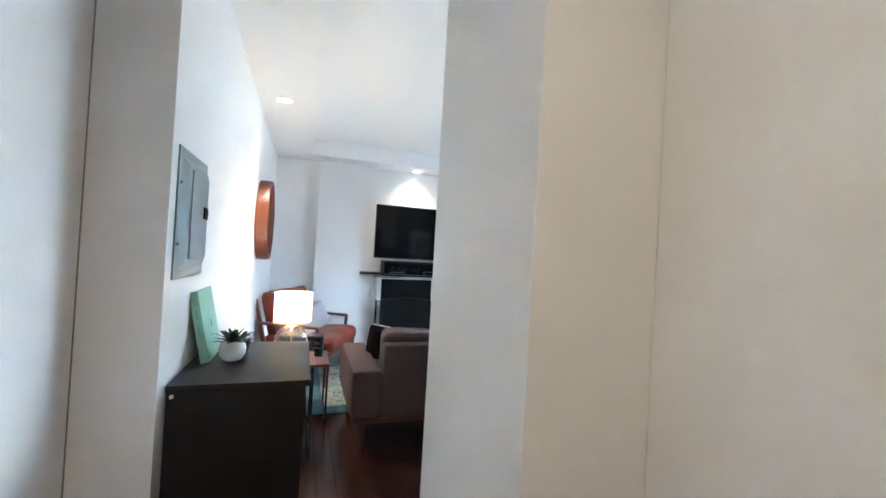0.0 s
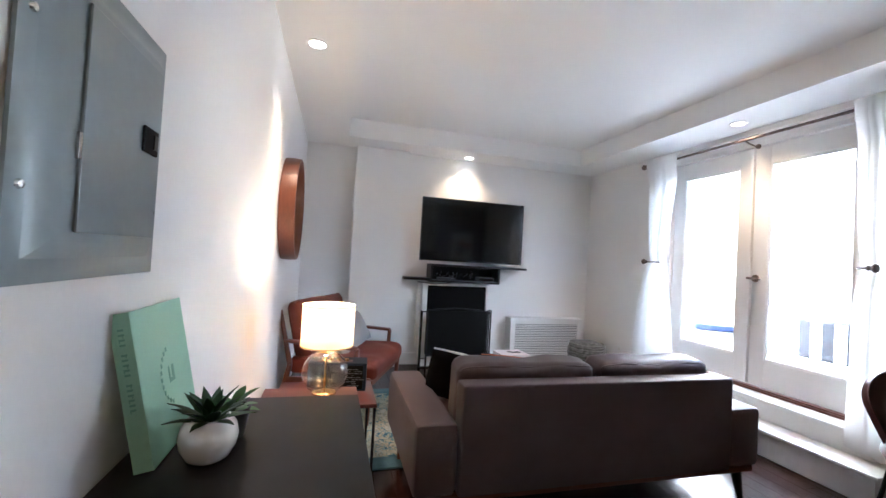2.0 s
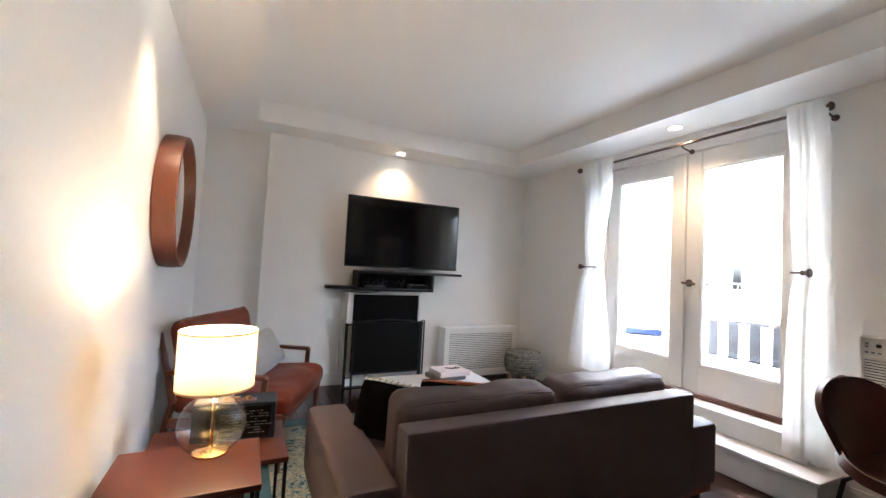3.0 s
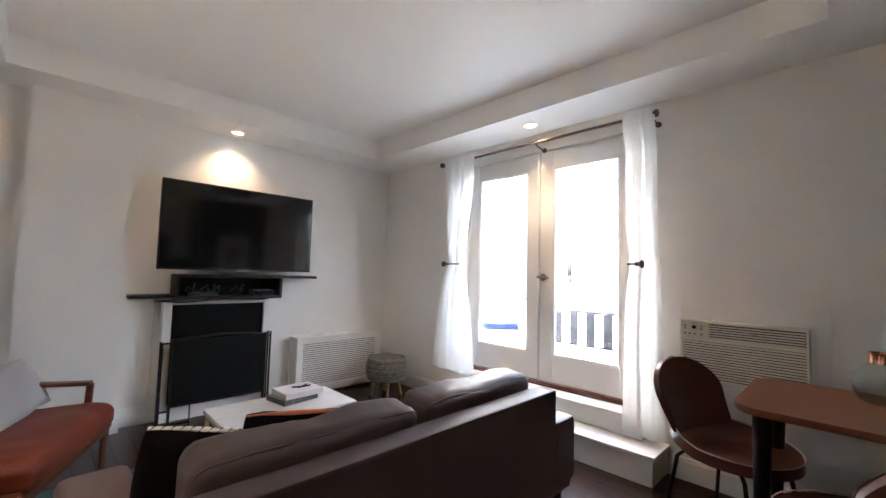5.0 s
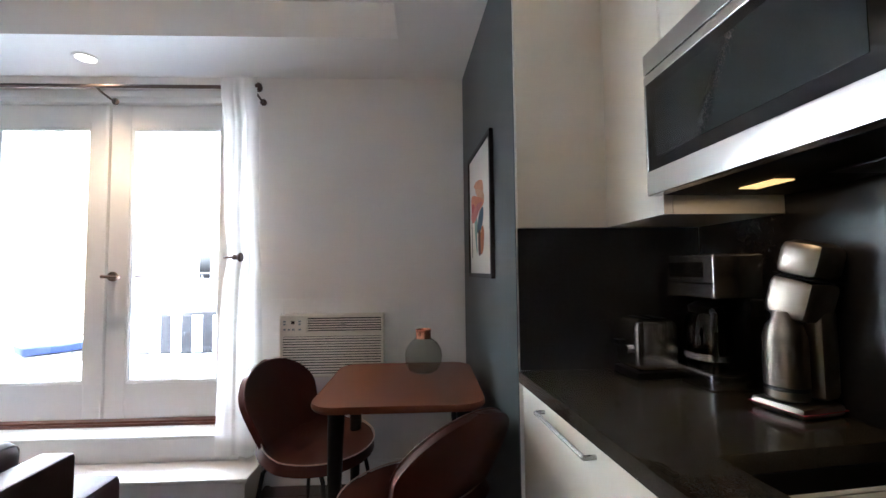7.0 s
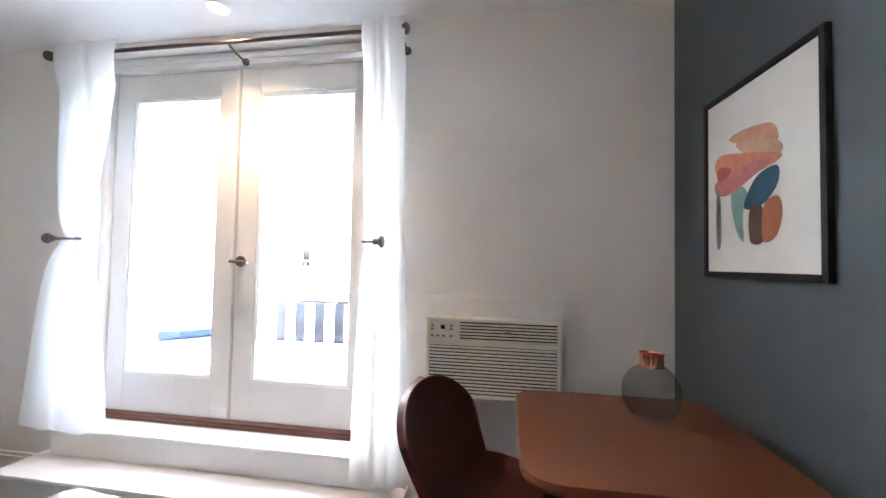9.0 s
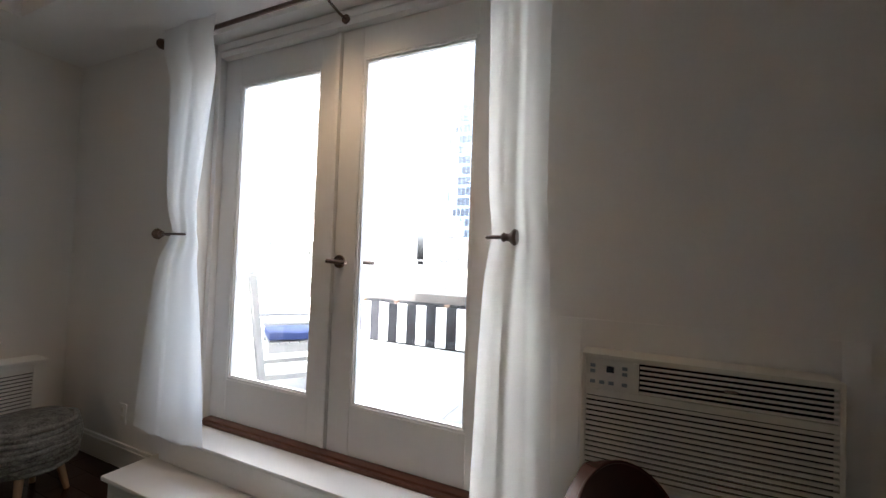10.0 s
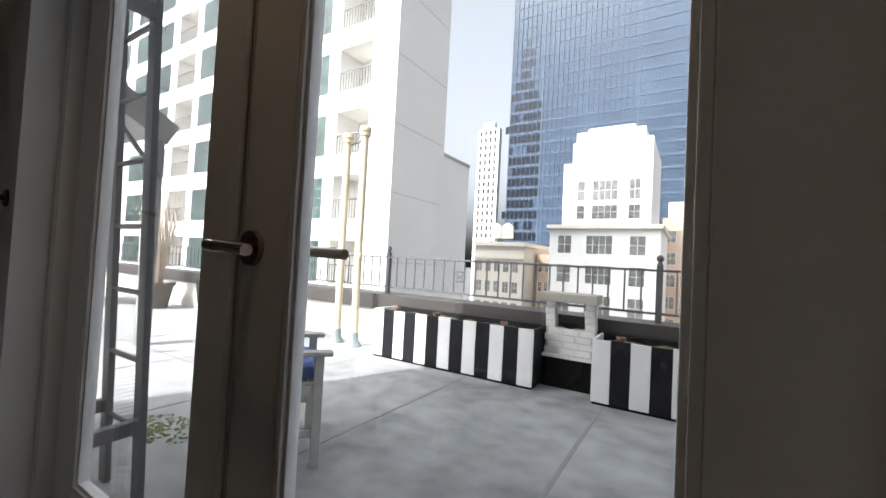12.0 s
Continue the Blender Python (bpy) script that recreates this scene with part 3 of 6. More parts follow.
def leaf_blade(bm, base, az, el, length, width, curve=0.3, thick=0.004, blunt=1.0):
    """One fleshy leaf that rises, bends over and ends in a point."""
    n = 7
    rows = []
    for i in range(n + 1):
        s = i / n
        e = el - curve * s
        r = length * s
        p = Vector(base) + Vector((math.cos(az) * math.cos(e) * r, math.sin(az) * math.cos(e) * r, math.sin(e) * r))
        wd = width * (0.45 + 0.9 * s - 1.0 * s ** 2.2) * (1 - s ** (4 * blunt)) + 0.0004
        side = Vector((-math.sin(az), math.cos(az), 0)) * wd
        up = Vector((0, 0, thick * (1 - 0.8 * s)))
        rows.append([bm.verts.new(q) for q in (p - side, p - up, p + side, p + up * 0.35)])
    for a, b in zip(rows, rows[1:]):
        for k in range(4):
            bm.faces.new((a[k], a[(k + 1) % 4], b[(k + 1) % 4], b[k]))


pl = thing("potted_plant", "small aloe-like succulent in a round white pot", "plant", pose(-0.272, 2.335, 0.846))
bm = bmesh.new()
lathe(bm, [(0, 0), (0.022, 0.0), (0.036, 0.008), (0.047, 0.028), (0.05, 0.046), (0.046, 0.064), (0.036, 0.079), (0.032, 0.08), (0.034, 0.072), (0.036, 0.066)], seg=36)
part("pot", bm, CERAMIC, pl)
bm = bmesh.new()
lathe(bm, [(0.036, 0.066), (0.02, 0.071), (0, 0.072)], seg=24)
part("gravel", bm, SOIL, pl)
rng = random.Random(5)
for k in range(23):
    bm = bmesh.new()
    ring = k % 3
    leaf_blade(bm, (0, 0, 0.068), k * 2.4, (0.45, 0.8, 1.2)[ring], (0.08, 0.078, 0.07)[ring] * rng.uniform(0.85, 1.1), 0.0155, 0.25, 0.006)
    part("leaf", bm, LEAF, pl)
pl2 = thing("potted_plant", "small leafy green plant in a dark pot", "plant", pose(-0.255, 2.435, 0.846))
bm = bmesh.new()
lathe(bm, [(0, 0), (0.026, 0), (0.034, 0.05), (0.036, 0.06), (0.032, 0.06), (0.03, 0.054), (0, 0.052)], seg=28)
part("pot", bm, DARKPOT, pl2)
for k in range(14):
    bm = bmesh.new()
    leaf_blade(bm, (0, 0, 0.05), k * 2.399, 0.5 + 0.7 * (k % 3) / 2, 0.06 * rng.uniform(0.85, 1.15), 0.016, 0.5, 0.002, 2.5)
    part("leaf", bm, LEAF2, pl2)


# ---- nesting side tables, lamp, speaker box ----
SIDEWOOD = mat("dark red walnut veneer", (0.085, 0.022, 0.012), 0.36, vary=0.2, fine=18, coarse=4, bump=0.0, stretch=(1, 6, 6))


def side_table(x0, y0, x1, y1, z, label):
    t = thing("side_table", label, "side table", pose(x0, y0, 0), group="nesting side tables")
    w, l = x1 - x0, y1 - y0
    part("tabletop", B((0, 0, z - 0.022, w, l, z), bevel=0.004), SIDEWOOD, t)
    for x in (0.012, w - 0.012):
        for y in (0.012, l - 0.012):
            part("leg", B((x - 0.007, y - 0.007, 0.008, x + 0.007, y + 0.007, z - 0.022), bevel=0.001), BLACKMETAL, t)
    for x in (0.012, w - 0.012):
        part("foot_rail", B((x - 0.0065, 0.019, 0.008, x + 0.0065, l - 0.019, 0.021), bevel=0.001), BLACKMETAL, t)
    return t


side_table(-0.36, 3.30, 0.085, 3.665, 0.545, "walnut topped side table on thin black metal legs")
side_table(-0.33, 3.70, 0.205, 4.12, 0.435, "lower walnut side table on thin black metal legs")

LAMPBRASS = mat("polished brass", (0.80, 0.52, 0.22), 0.22, metal=1.0, vary=0.08, fine=60, coarse=6, bump=0.02)
SHADE = cloth_thin("white linen lampshade", (0.88, 0.79, 0.62), 0.4)
SHADERIM = mat("tan shade rim tape", (0.38, 0.25, 0.14), 0.8, vary=0.1, fine=200)
lm = thing("table_lamp", "glass globe table lamp with a lit white drum shade", "table lamp", pose(-0.076, 3.575, 0.546))
bm = bmesh.new()
lathe(bm, [(0.118, 0.232), (0.126, 0.232), (0.126, 0.435), (0.124, 0.435), (0.116, 0.234), (0.118, 0.232)], seg=48)
shade = part("shade", bm, SHADE, lm, "glowing white drum shade")
for z, r in ((0.236, 0.1268), (0.432, 0.1268)):
    bm = bmesh.new()
    lathe(bm, [(r - 0.0005, z - 0.003), (r + 0.0008, z - 0.003), (r + 0.0008, z + 0.003), (r - 0.0005, z + 0.003)], seg=48)
    part("rim_tape", bm, SHADERIM, shade, "thin tan edge tape")
bm = bmesh.new()
lathe(bm, [(0.055, 0.010), (0.086, 0.034), (0.107, 0.072), (0.112, 0.102), (0.107, 0.135), (0.088, 0.17), (0.062, 0.192), (0.036, 0.204)], seg=40)
part("globe", bm, CLEARGLASS, lm, "clear glass globe")
bm = bmesh.new()
lathe(bm, [(0, 0), (0.058, 0), (0.058, 0.008), (0.05, 0.013), (0.02, 0.018), (0.008, 0.022), (0.005, 0.03), (0.005, 0.195), (0.036, 0.203), (0.034, 0.212), (0.022, 0.222), (0.011, 0.228), (0.008, 0.245), (0.014, 0.25), (0.014, 0.28), (0, 0.28)], seg=28)
part("stem", bm, LAMPBRASS, lm, "brass stem and foot")
BULB = glowing("bulb glow", (1.0, 0.78, 0.5), 2.0)
bm = bmesh.new()
lathe(bm, [(0, 0.28), (0.013, 0.281), (0.018, 0.30), (0.027, 0.325), (0.025, 0.345), (0.012, 0.36), (0, 0.362)], seg=20)
part("bulb", bm, BULB, lm, "lit warm bulb")
lp = new("table_lamp_light", bpy.data.lights.new("table_lamp_light", "POINT"))
lp.data.energy, lp.data.color, lp.data.shadow_soft_size = 0.6, (1.0, 0.70, 0.42), 0.03
lp.parent = lm
lp.matrix_basis = pose(0, 0, 0.375)

BOXNAVY = mat("dark navy case", (0.012, 0.020, 0.034), 0.5, spec=0.2, vary=0.15)
bx = thing("radio_box", "dark navy box-shaped radio with a row of knobs", "radio", pose(0.0, 4.0, 0.436, 0, 0, -6))
part("case", B((-0.17, -0.075, 0, 0.165, 0.075, 0.162), bevel=0.006), BOXNAVY, bx)
part("grille", B((-0.15, -0.078, 0.012, 0.145, -0.0752, 0.148), bevel=0.001), BLACK, bx)
bm = bmesh.new()
rngp = random.Random(4)
for k in range(9):
    z = 0.03 + k * 0.0118
    x = -0.03
    while x < 0.13:
        w = rngp.uniform(0.008, 0.03)
        if rngp.random() < 0.62:
            box(bm, x, -0.0786, z, x + w, -0.0782, z + 0.0045)
        x += w + 0.005
part("printed_lines", bm, mat("faded grey print", (0.10, 0.10, 0.10), 0.6, vary=0.3), bx, "faded rows of fine print")
part("top_plate", B((-0.12, -0.05, 0.162, 0.08, 0.0, 0.1635), bevel=0.0005), SIDEWOOD, bx, "copper brown control plate")
for k in range(4):
    bm = bmesh.new()
    rod(bm, (-0.09 + k * 0.045, -0.025, 0.1635), (-0.09 + k * 0.045, -0.025, 0.176), 0.013, 0.012, 14)
    part("knob", bm, LAMPBRASS, bx, "pale metal knob")

# ---- armchair ----
ac = thing("armchair", "rust leather lounge chair with a walnut wooden frame", "armchair", pose(0.10, 4.93, 0, 0, 0, -23.3))
for y in (-0.425, 0.425):
    bm = bmesh.new()
    rod(bm, (0.31, y * 0.92, 0), (0.315, y * 0.92, 0.33), 0.014, 0.021)
    part("leg", bm, WALNUT, ac)
    part("arm_post", turned(B((-0.015, y - 0.016, 0.30, 0.015, y + 0.016, 0.556), bevel=0.005), pose(0.20, 0, 0, 0, 2, 0)), WALNUT, ac)
    bm = bmesh.new()
    rod(bm, (-0.38, y, 0), (-0.29, y, 0.40), 0.014, 0.02)
    rod(bm, (-0.29, y, 0.40), (-0.39, y, 0.79), 0.02, 0.014)
    part("leg", bm, WALNUT, ac)
    part("armrest", turned(B((-0.34, y - 0.027, -0.012, 0.225, y + 0.027, 0.012), bevel=0.009), pose(0, 0, 0.562, 0, 1.5, 0)), WALNUT, ac)
    part("side_rail", turned(B((-0.33, y - 0.013, -0.028, 0.33, y + 0.013, 0.028), bevel=0.005), pose(0, 0, 0.305, 0, -4, 0)), WALNUT, ac)
part("front_rail", B((0.305, -0.41, 0.285, 0.33, 0.41, 0.335), bevel=0.005), WALNUT, ac)
bm = bmesh.new()
stuffed_mesh(bm, stuffed(0.68, 0.80, 0.125, 0.045, 2), 24)
turned(bm, pose(-0.32, 0, 0.322))
part("seat_cushion", bm, RUST, ac)
bm = bmesh.new()
stuffed_mesh(bm, stuffed(0.13, 0.82, 0.42, 0.045, 3), 24)
turned(bm, pose(-0.285, 0.03, 0.42, 0, -14, 0))
part("back_cushion", bm, RUST, ac)
GREYCLOTH = mat("light grey woven cotton", (0.33, 0.33, 0.33), 0.85, vary=0.08, fine=350, coarse=6, bump=0.3, dist=0.001, sheen=0.2)
bm = bmesh.new()
cushion(bm, -0.062, -0.345, 0, 0.062, 0.345, 0.28, puff=0.8, crease=0.01, seed=7, corner=-0.02)
solid("lumbar_pillow", bm, GREYCLOTH, "light grey oblong pillow on the rust armchair", "pillow", m=pose(0.10, 4.93, 0.43, 0, 0, -23.3) @ pose(0.02, 0.145, 0.008, 0, -30, 0) @ pose(0, 0, 0, 3, 0, 0))

# ---- sofa ----
sf = thing("sofa", "brown faux leather two-seat sofa on dark tapered legs", "sofa", pose(0, 3.17, 0))
part("back_frame", B((0.51, 0.0, 0.205, 2.028, 0.11, 0.692), bevel=0.016), SOFA, sf)
part("arm", B((0.31, 0.012, 0.205, 0.508, 0.86, 0.525), bevel=0.03), SOFA, sf)
part("arm", B((2.03, 0.012, 0.205, 2.245, 0.86, 0.525), bevel=0.03), SOFA, sf)
part("seat_base", B((0.509, 0.111, 0.205, 2.029, 0.84, 0.31), bevel=0.01), SOFA, sf)
part("base_rail", B((0.34, 0.03, 0.172, 2.22, 0.06, 0.204), (0.34, 0.80, 0.172, 2.22, 0.83, 0.204), (0.34, 0.06, 0.172, 0.37, 0.80, 0.204), (2.19, 0.06, 0.172, 2.22, 0.80, 0.204), bevel=0.004), WALNUT, sf, "reddish wooden base rail")
for x in (0.40, 2.16):
    for y, s in ((0.085, -1), (0.77, 1)):
        bm = bmesh.new()
        rod(bm, (x + (0.035 if x > 1 else -0.01), y + s * 0.01, 0), (x, y, 0.172), 0.014, 0.03, 14)
        part("leg", bm, BLACKWOOD if x > 1 else WALNUT, sf)
for k, (a, b) in enumerate(((0.512, 1.27), (1.274, 2.026))):
    bm = bmesh.new()
    cushion(bm, a, 0.26, 0.30, b, 0.86, 0.46, puff=0.2, crease=0.012, seed=k)
    part("seat_cushion", bm, SOFA, sf)
    bm = bmesh.new()
    lean = pose(a + 0.012, 0.226, 0.452, 5, 0, -1.5 + 2.5 * k)
    L = b - a - 0.03
    shape = stuffed(L, 0.168, 0.298, 0.046, k)
    stuffed_mesh(bm, shape, 44)
    turned(bm, lean)
    bc = part("back_cushion", bm, SOFA, sf)
    for side in (-1, 1):
        bm = bmesh.new()
        pts = [shape((-1, side, q)) for q in (-0.9, -0.4, 0.2, 0.7, 0.88, 0.96)] + [shape((q, side, 1)) for q in (-0.99, -0.95, -0.88, -0.7, -0.4, 0, 0.4, 0.7, 0.88, 0.95, 0.99)] + [shape((1, side, q)) for q in (0.96, 0.88, 0.7, 0.2, -0.4, -0.9)]
        tube(bm, pts, 0.0042, 6)
        turned(bm, lean)
        part("piping", bm, SOFA, bc)
BLACKCLOTH = mat("black woven cotton", (0.005, 0.0045, 0.005), 0.9, spec=0.1, vary=0.2, fine=300, coarse=6, bump=0.2, dist=0.001)
WHITECLOTH = mat("white cotton stitching", (0.7, 0.68, 0.62), 0.9, vary=0.05, fine=300)
ORANGE = mat("orange velvet", (0.50, 0.13, 0.035), 0.8, vary=0.1, fine=200, coarse=8, bump=0.15, sheen=0.4)


def throw_pillow(m, w, h, edge, zigzag, label):
    p = thing("throw_pillow", label, "pillow", m)
    bm = bmesh.new()
    cushion(bm, -w, -0.06, 0.0, w, 0.06, h, puff=0.8, crease=0.008, seed=9)
    part("cover", bm, BLACKCLOTH, p)
    bm = bmesh.new()
    tube(bm, [(0.95 * w * q, 0, h - 0.004 - 0.009 * q * q) for q in (-1, -0.75, -0.5, -0.25, 0, 0.25, 0.5, 0.75, 1)], 0.012, 8)
    e = part("edge", bm, edge, p, "white stitched edge" if zigzag else "orange edge")
    if zigzag:
        bm = bmesh.new()
        for j in range(13):
            q = -0.92 + 1.84 * j / 12
            c = h + 0.004 - 0.009 * q * q
            tube(bm, [(w * (0.95 * q - 0.05), -0.011, c - 0.004), (w * 0.95 * q, 0, c + 0.005), (w * (0.95 * q + 0.05), 0.011, c - 0.004)], 0.0018, 5)
        part("stitching", bm, BLACKCLOTH, e, "black zigzag stitching")
    return p


throw_pillow(pose(0.635, 3.68, 0.449, 15, 10, -22), 0.18, 0.285, WHITECLOTH, True, "black cotton throw pillow with white stitched edge")
throw_pillow(pose(0.985, 3.735, 0.452, 15, 2.8, -20), 0.19, 0.242, ORANGE, False, "black throw pillow with an orange edge on the sofa")

# ---- coffee table and books ----
MARBLE = mat("white marble", (0.74, 0.74, 0.73), 0.2, vary=0.06, fine=12, coarse=3, bump=0.02, second=(0.82, 0.82, 0.81))
PALEBRASS = mat("pale brass frame", (0.55, 0.42, 0.26), 0.35, metal=0.8, vary=0.08, fine=50)
ct = thing("coffee_table", "white marble topped coffee table on pale brass legs", "coffee table", pose(0.985, 4.525, 0.011))
part("tabletop", B((0, 0, 0.326, 0.81, 0.45, 0.354), bevel=0.003), MARBLE, ct)
part("frame", B((0.01, 0.01, 0.30, 0.80, 0.025, 0.3255), (0.01, 0.425, 0.30, 0.80, 0.44, 0.3255), (0.01, 0.025, 0.30, 0.025, 0.425, 0.3255), (0.785, 0.025, 0.30, 0.80, 0.425, 0.3255), bevel=0.001), PALEBRASS, ct)
for x in (0.02, 0.79):
    for y in (0.02, 0.43):
        part("leg", B((x - 0.011, y - 0.011, 0, x + 0.011, y + 0.011, 0.3), bevel=0.001), PALEBRASS, ct)


def flat_book(m, w, l, h, cover, label):
    b = thing("book", label, "book", m, group="books on the coffee table")
    part("back_cover", B((0, 0, 0, w, l, 0.003), bevel=0.0006), cover, b)
    part("front_cover", B((0, 0, h - 0.003, w, l, h), bevel=0.0006), cover, b)
    part("hinge", B((0, 0, 0.003, 0.003, l, h - 0.003)), cover, b)
    part("spine", B((0.003, 0, 0.003, w, 0.003, h - 0.003)), cover, b)
    part("pages", B((0.003, 0.0035, 0.0035, w - 0.003, l - 0.003, h - 0.0035)), PAPER, b)
    return b


PHOTO = mat("black and white photo print", (0.012, 0.012, 0.012), 0.35, vary=0.2, fine=70, coarse=30, bump=0, second=(0.22, 0.22, 0.21))
PINKISH = mat("pale pink book cover", (0.72, 0.66, 0.66), 0.5, vary=0.05, fine=60)
flat_book(pose(1.375, 4.70, 0.366, 0, 0, 10), 0.25, 0.21, 0.034, PHOTO, "black and white photo book on the coffee table")
flat_book(pose(1.385, 4.71, 0.401, 0, 0, 2), 0.26, 0.21, 0.035, PINKISH, "pale pink hardcover book on top of another")
bm = bmesh.new()
tube(bm, [(1.48, 4.84, 0.4405), (1.54, 4.81, 0.4405), (1.60, 4.815, 0.4405)], 0.004)
tube(bm, [(1.51, 4.80, 0.4405), (1.54, 4.82, 0.4405), (1.59, 4.85, 0.4405)], 0.004)
solid("scissors", bm, BLACKMETAL, "small dark scissors lying on a pink book", "scissors")

# ---- rug ----
RUG = bpy.data.materials.new("worn teal and cream rug")
RUG.use_nodes = True
n, l = RUG.node_tree.nodes, RUG.node_tree.links
tc, vo, no, no2 = n.new("ShaderNodeTexCoord"), n.new("ShaderNodeTexVoronoi"), n.new("ShaderNodeTexNoise"), n.new("ShaderNodeTexNoise")
vo.inputs["Scale"].default_value = 9
no.inputs["Scale"].default_value, no.inputs["Detail"].default_value, no.inputs["Distortion"].default_value = 16, 6, 2.5
no2.inputs["Scale"].default_value = 400
for q in (vo, no, no2):
    l.new(tc.outputs["Object"], q.inputs["Vector"])
ramp = n.new("ShaderNodeValToRGB")
ramp.color_ramp.interpolation = "CONSTANT"
ramp.color_ramp.elements[0].color = (0.03, 0.09, 0.12, 1)
ramp.color_ramp.elements[1].position, ramp.color_ramp.elements[1].color = 0.44, (0.12, 0.25, 0.27, 1)
for p, c in ((0.49, (0.42, 0.40, 0.28, 1)), (0.56, (0.20, 0.18, 0.10, 1)), (0.60, (0.46, 0.44, 0.33, 1))):
    ramp.color_ramp.elements.new(p).color = c
mx = n.new("ShaderNodeMath")
mx.operation, mx.inputs[1].default_value = "MULTIPLY_ADD", 0.22
l.new(vo.outputs["Distance"], mx.inputs[0])
l.new(no.outputs["Fac"], mx.inputs[2])
sb = n.new("ShaderNodeMath")
sb.operation, sb.inputs[1].default_value = "SUBTRACT", 0.06
l.new(mx.outputs[0], sb.inputs[0])
l.new(sb.outputs[0], ramp.inputs[0])
l.new(ramp.outputs[0], n["Principled BSDF"].inputs["Base Color"])
n["Principled BSDF"].inputs["Roughness"].default_value = 0.95
bp = n.new("ShaderNodeBump")
bp.inputs["Distance"].default_value = 0.003
l.new(no2.outputs["Fac"], bp.inputs["Height"])
l.new(bp.outputs[0], n["Principled BSDF"].inputs["Normal"])
RUGEDGE = mat("worn teal rug border", (0.035, 0.10, 0.14), 0.95, vary=0.35, fine=220, coarse=14, bump=0.3, dist=0.002, second=(0.10, 0.20, 0.22))
rg = thing("rug", "worn teal and cream oriental patterned rug", "rug")
part("field", B((0.19, 3.98, 0.0, 2.57, 5.11, 0.010), bevel=0.002), RUG, rg)
part("border", B((0.06, 3.85, 0.0, 2.70, 3.98, 0.010), (0.06, 5.11, 0.0, 2.70, 5.24, 0.010), (0.06, 3.98, 0.0, 0.19, 5.11, 0.010), (2.57, 3.98, 0.0, 2.70, 5.11, 0.010), bevel=0.002), RUGEDGE, rg, "teal border band")

# ---- north wall: television, shelf, fireplace ----
tv = thing("television", "large black flat television hung on the wall", "television", pose(1.456, 5.85, 1.5645))
part("bezel", B((-0.613, 0.0, -0.353, 0.613, 0.04, 0.353), bevel=0.004), BLACKMETAL, tv)
part("screen", B((-0.603, -0.002, -0.338, 0.603, 0.0, 0.343)), BLACKGLASS, tv, "dark glossy screen")
part("chin", B((-0.05, -0.004, -0.351, 0.05, -0.001, -0.343)), GREYMETAL, tv, "small pale mark")
part("back_box", B((-0.42, 0.04, -0.28, 0.42, 0.085, 0.2), bevel=0.01), BLACK, tv)
part("wall_mount", B((-0.25, 0.085, -0.15, 0.25, 0.248, 0.12), bevel=0.004), BLACKMETAL, tv)

sh = thing("wall_shelf", "black floating shelf with an open media box", "shelf", pose(0, 5.88, 0))
part("left_board", B((0.692, 0.02, 0.985, 0.985, 0.219, 1.012), bevel=0.002), BLACKWOOD, sh)
part("right_board", B((1.82, 0.0, 1.150, 2.16, 0.219, 1.175), bevel=0.002), BLACKWOOD, sh)
part("box_top", B((0.985, 0.0, 1.150, 1.82, 0.219, 1.175), bevel=0.002), BLACKWOOD, sh)
part("box_bottom", B((0.985, 0.0, 0.970, 1.82, 0.219, 0.992), bevel=0.002), BLACKWOOD, sh)
part("box_side", B((0.985, 0.0, 0.992, 1.005, 0.219, 1.150), bevel=0.001), BLACKWOOD, sh)
part("box_side", B((1.80, 0.0, 0.992, 1.82, 0.219, 1.150), bevel=0.001), BLACKWOOD, sh)
part("box_back", B((1.005, 0.205, 0.992, 1.80, 0.215, 1.150)), BLACK, sh)
GREYPLASTIC = mat("dark grey plastic", (0.05, 0.05, 0.052), 0.4, vary=0.15)
rt = thing("media_player", "dark grey plastic media box on the wall shelf", "media box", pose(1.58, 5.93, 0.993))
part("case", B((0, 0, 0.004, 0.19, 0.13, 0.05), bevel=0.004), GREYPLASTIC, rt)
part("front_panel", B((0.01, -0.002, 0.012, 0.18, 0.0, 0.042)), BLACKGLASS, rt)
rt2 = thing("router", "dark grey router lying inside the wall shelf", "router", pose(1.10, 5.94, 0.993))
part("case", B((0, 0, 0.002, 0.2, 0.12, 0.028), bevel=0.006), GREYPLASTIC, rt2)
rng = random.Random(11)
for k in range(9):
    bm = bmesh.new()
    x0 = 1.06 + k * 0.055
    pts = [(x0, 5.92 + rng.uniform(0, 0.08), 1.035)]
    for j in range(6):
        q = pts[-1]
        pts.append((min(1.5, max(1.03, q[0] + rng.uniform(-0.03, 0.07))), 5.90 + rng.uniform(0, 0.09), 1.03 + rng.uniform(0, 0.085)))
    pts.append((pts[-1][0], 5.94, 1.025))
    tube(bm, pts, 0.003, 5)
    solid("cable", bm, BLACK if k % 3 else GREYPLASTIC, "tangled cable inside the wall shelf", "cable", group="cables in the shelf")
bm = bmesh.new()
tube(bm, [(0.86, 5.99, 0.98), (0.87, 6.02, 0.955), (0.885, 6.06, 0.90), (0.88, 6.083, 0.7), (0.885, 6.083, 0.45), (0.88, 6.083, 0.2)], 0.004, 6)
solid("hanging_cable", bm, PAPER, "pale cable running down the wall by the fireplace", "cable")
bm = bmesh.new()
tube(bm, [(0.86, 5.97, 0.962), (0.95, 5.96, 0.955), (1.06, 5.97, 0.945), (1.2, 5.98, 0.955), (1.3, 5.99, 0.97)], 0.005, 6)
solid("hanging_cable", bm, BLACK, "black cable sagging under the wall shelf", "cable")

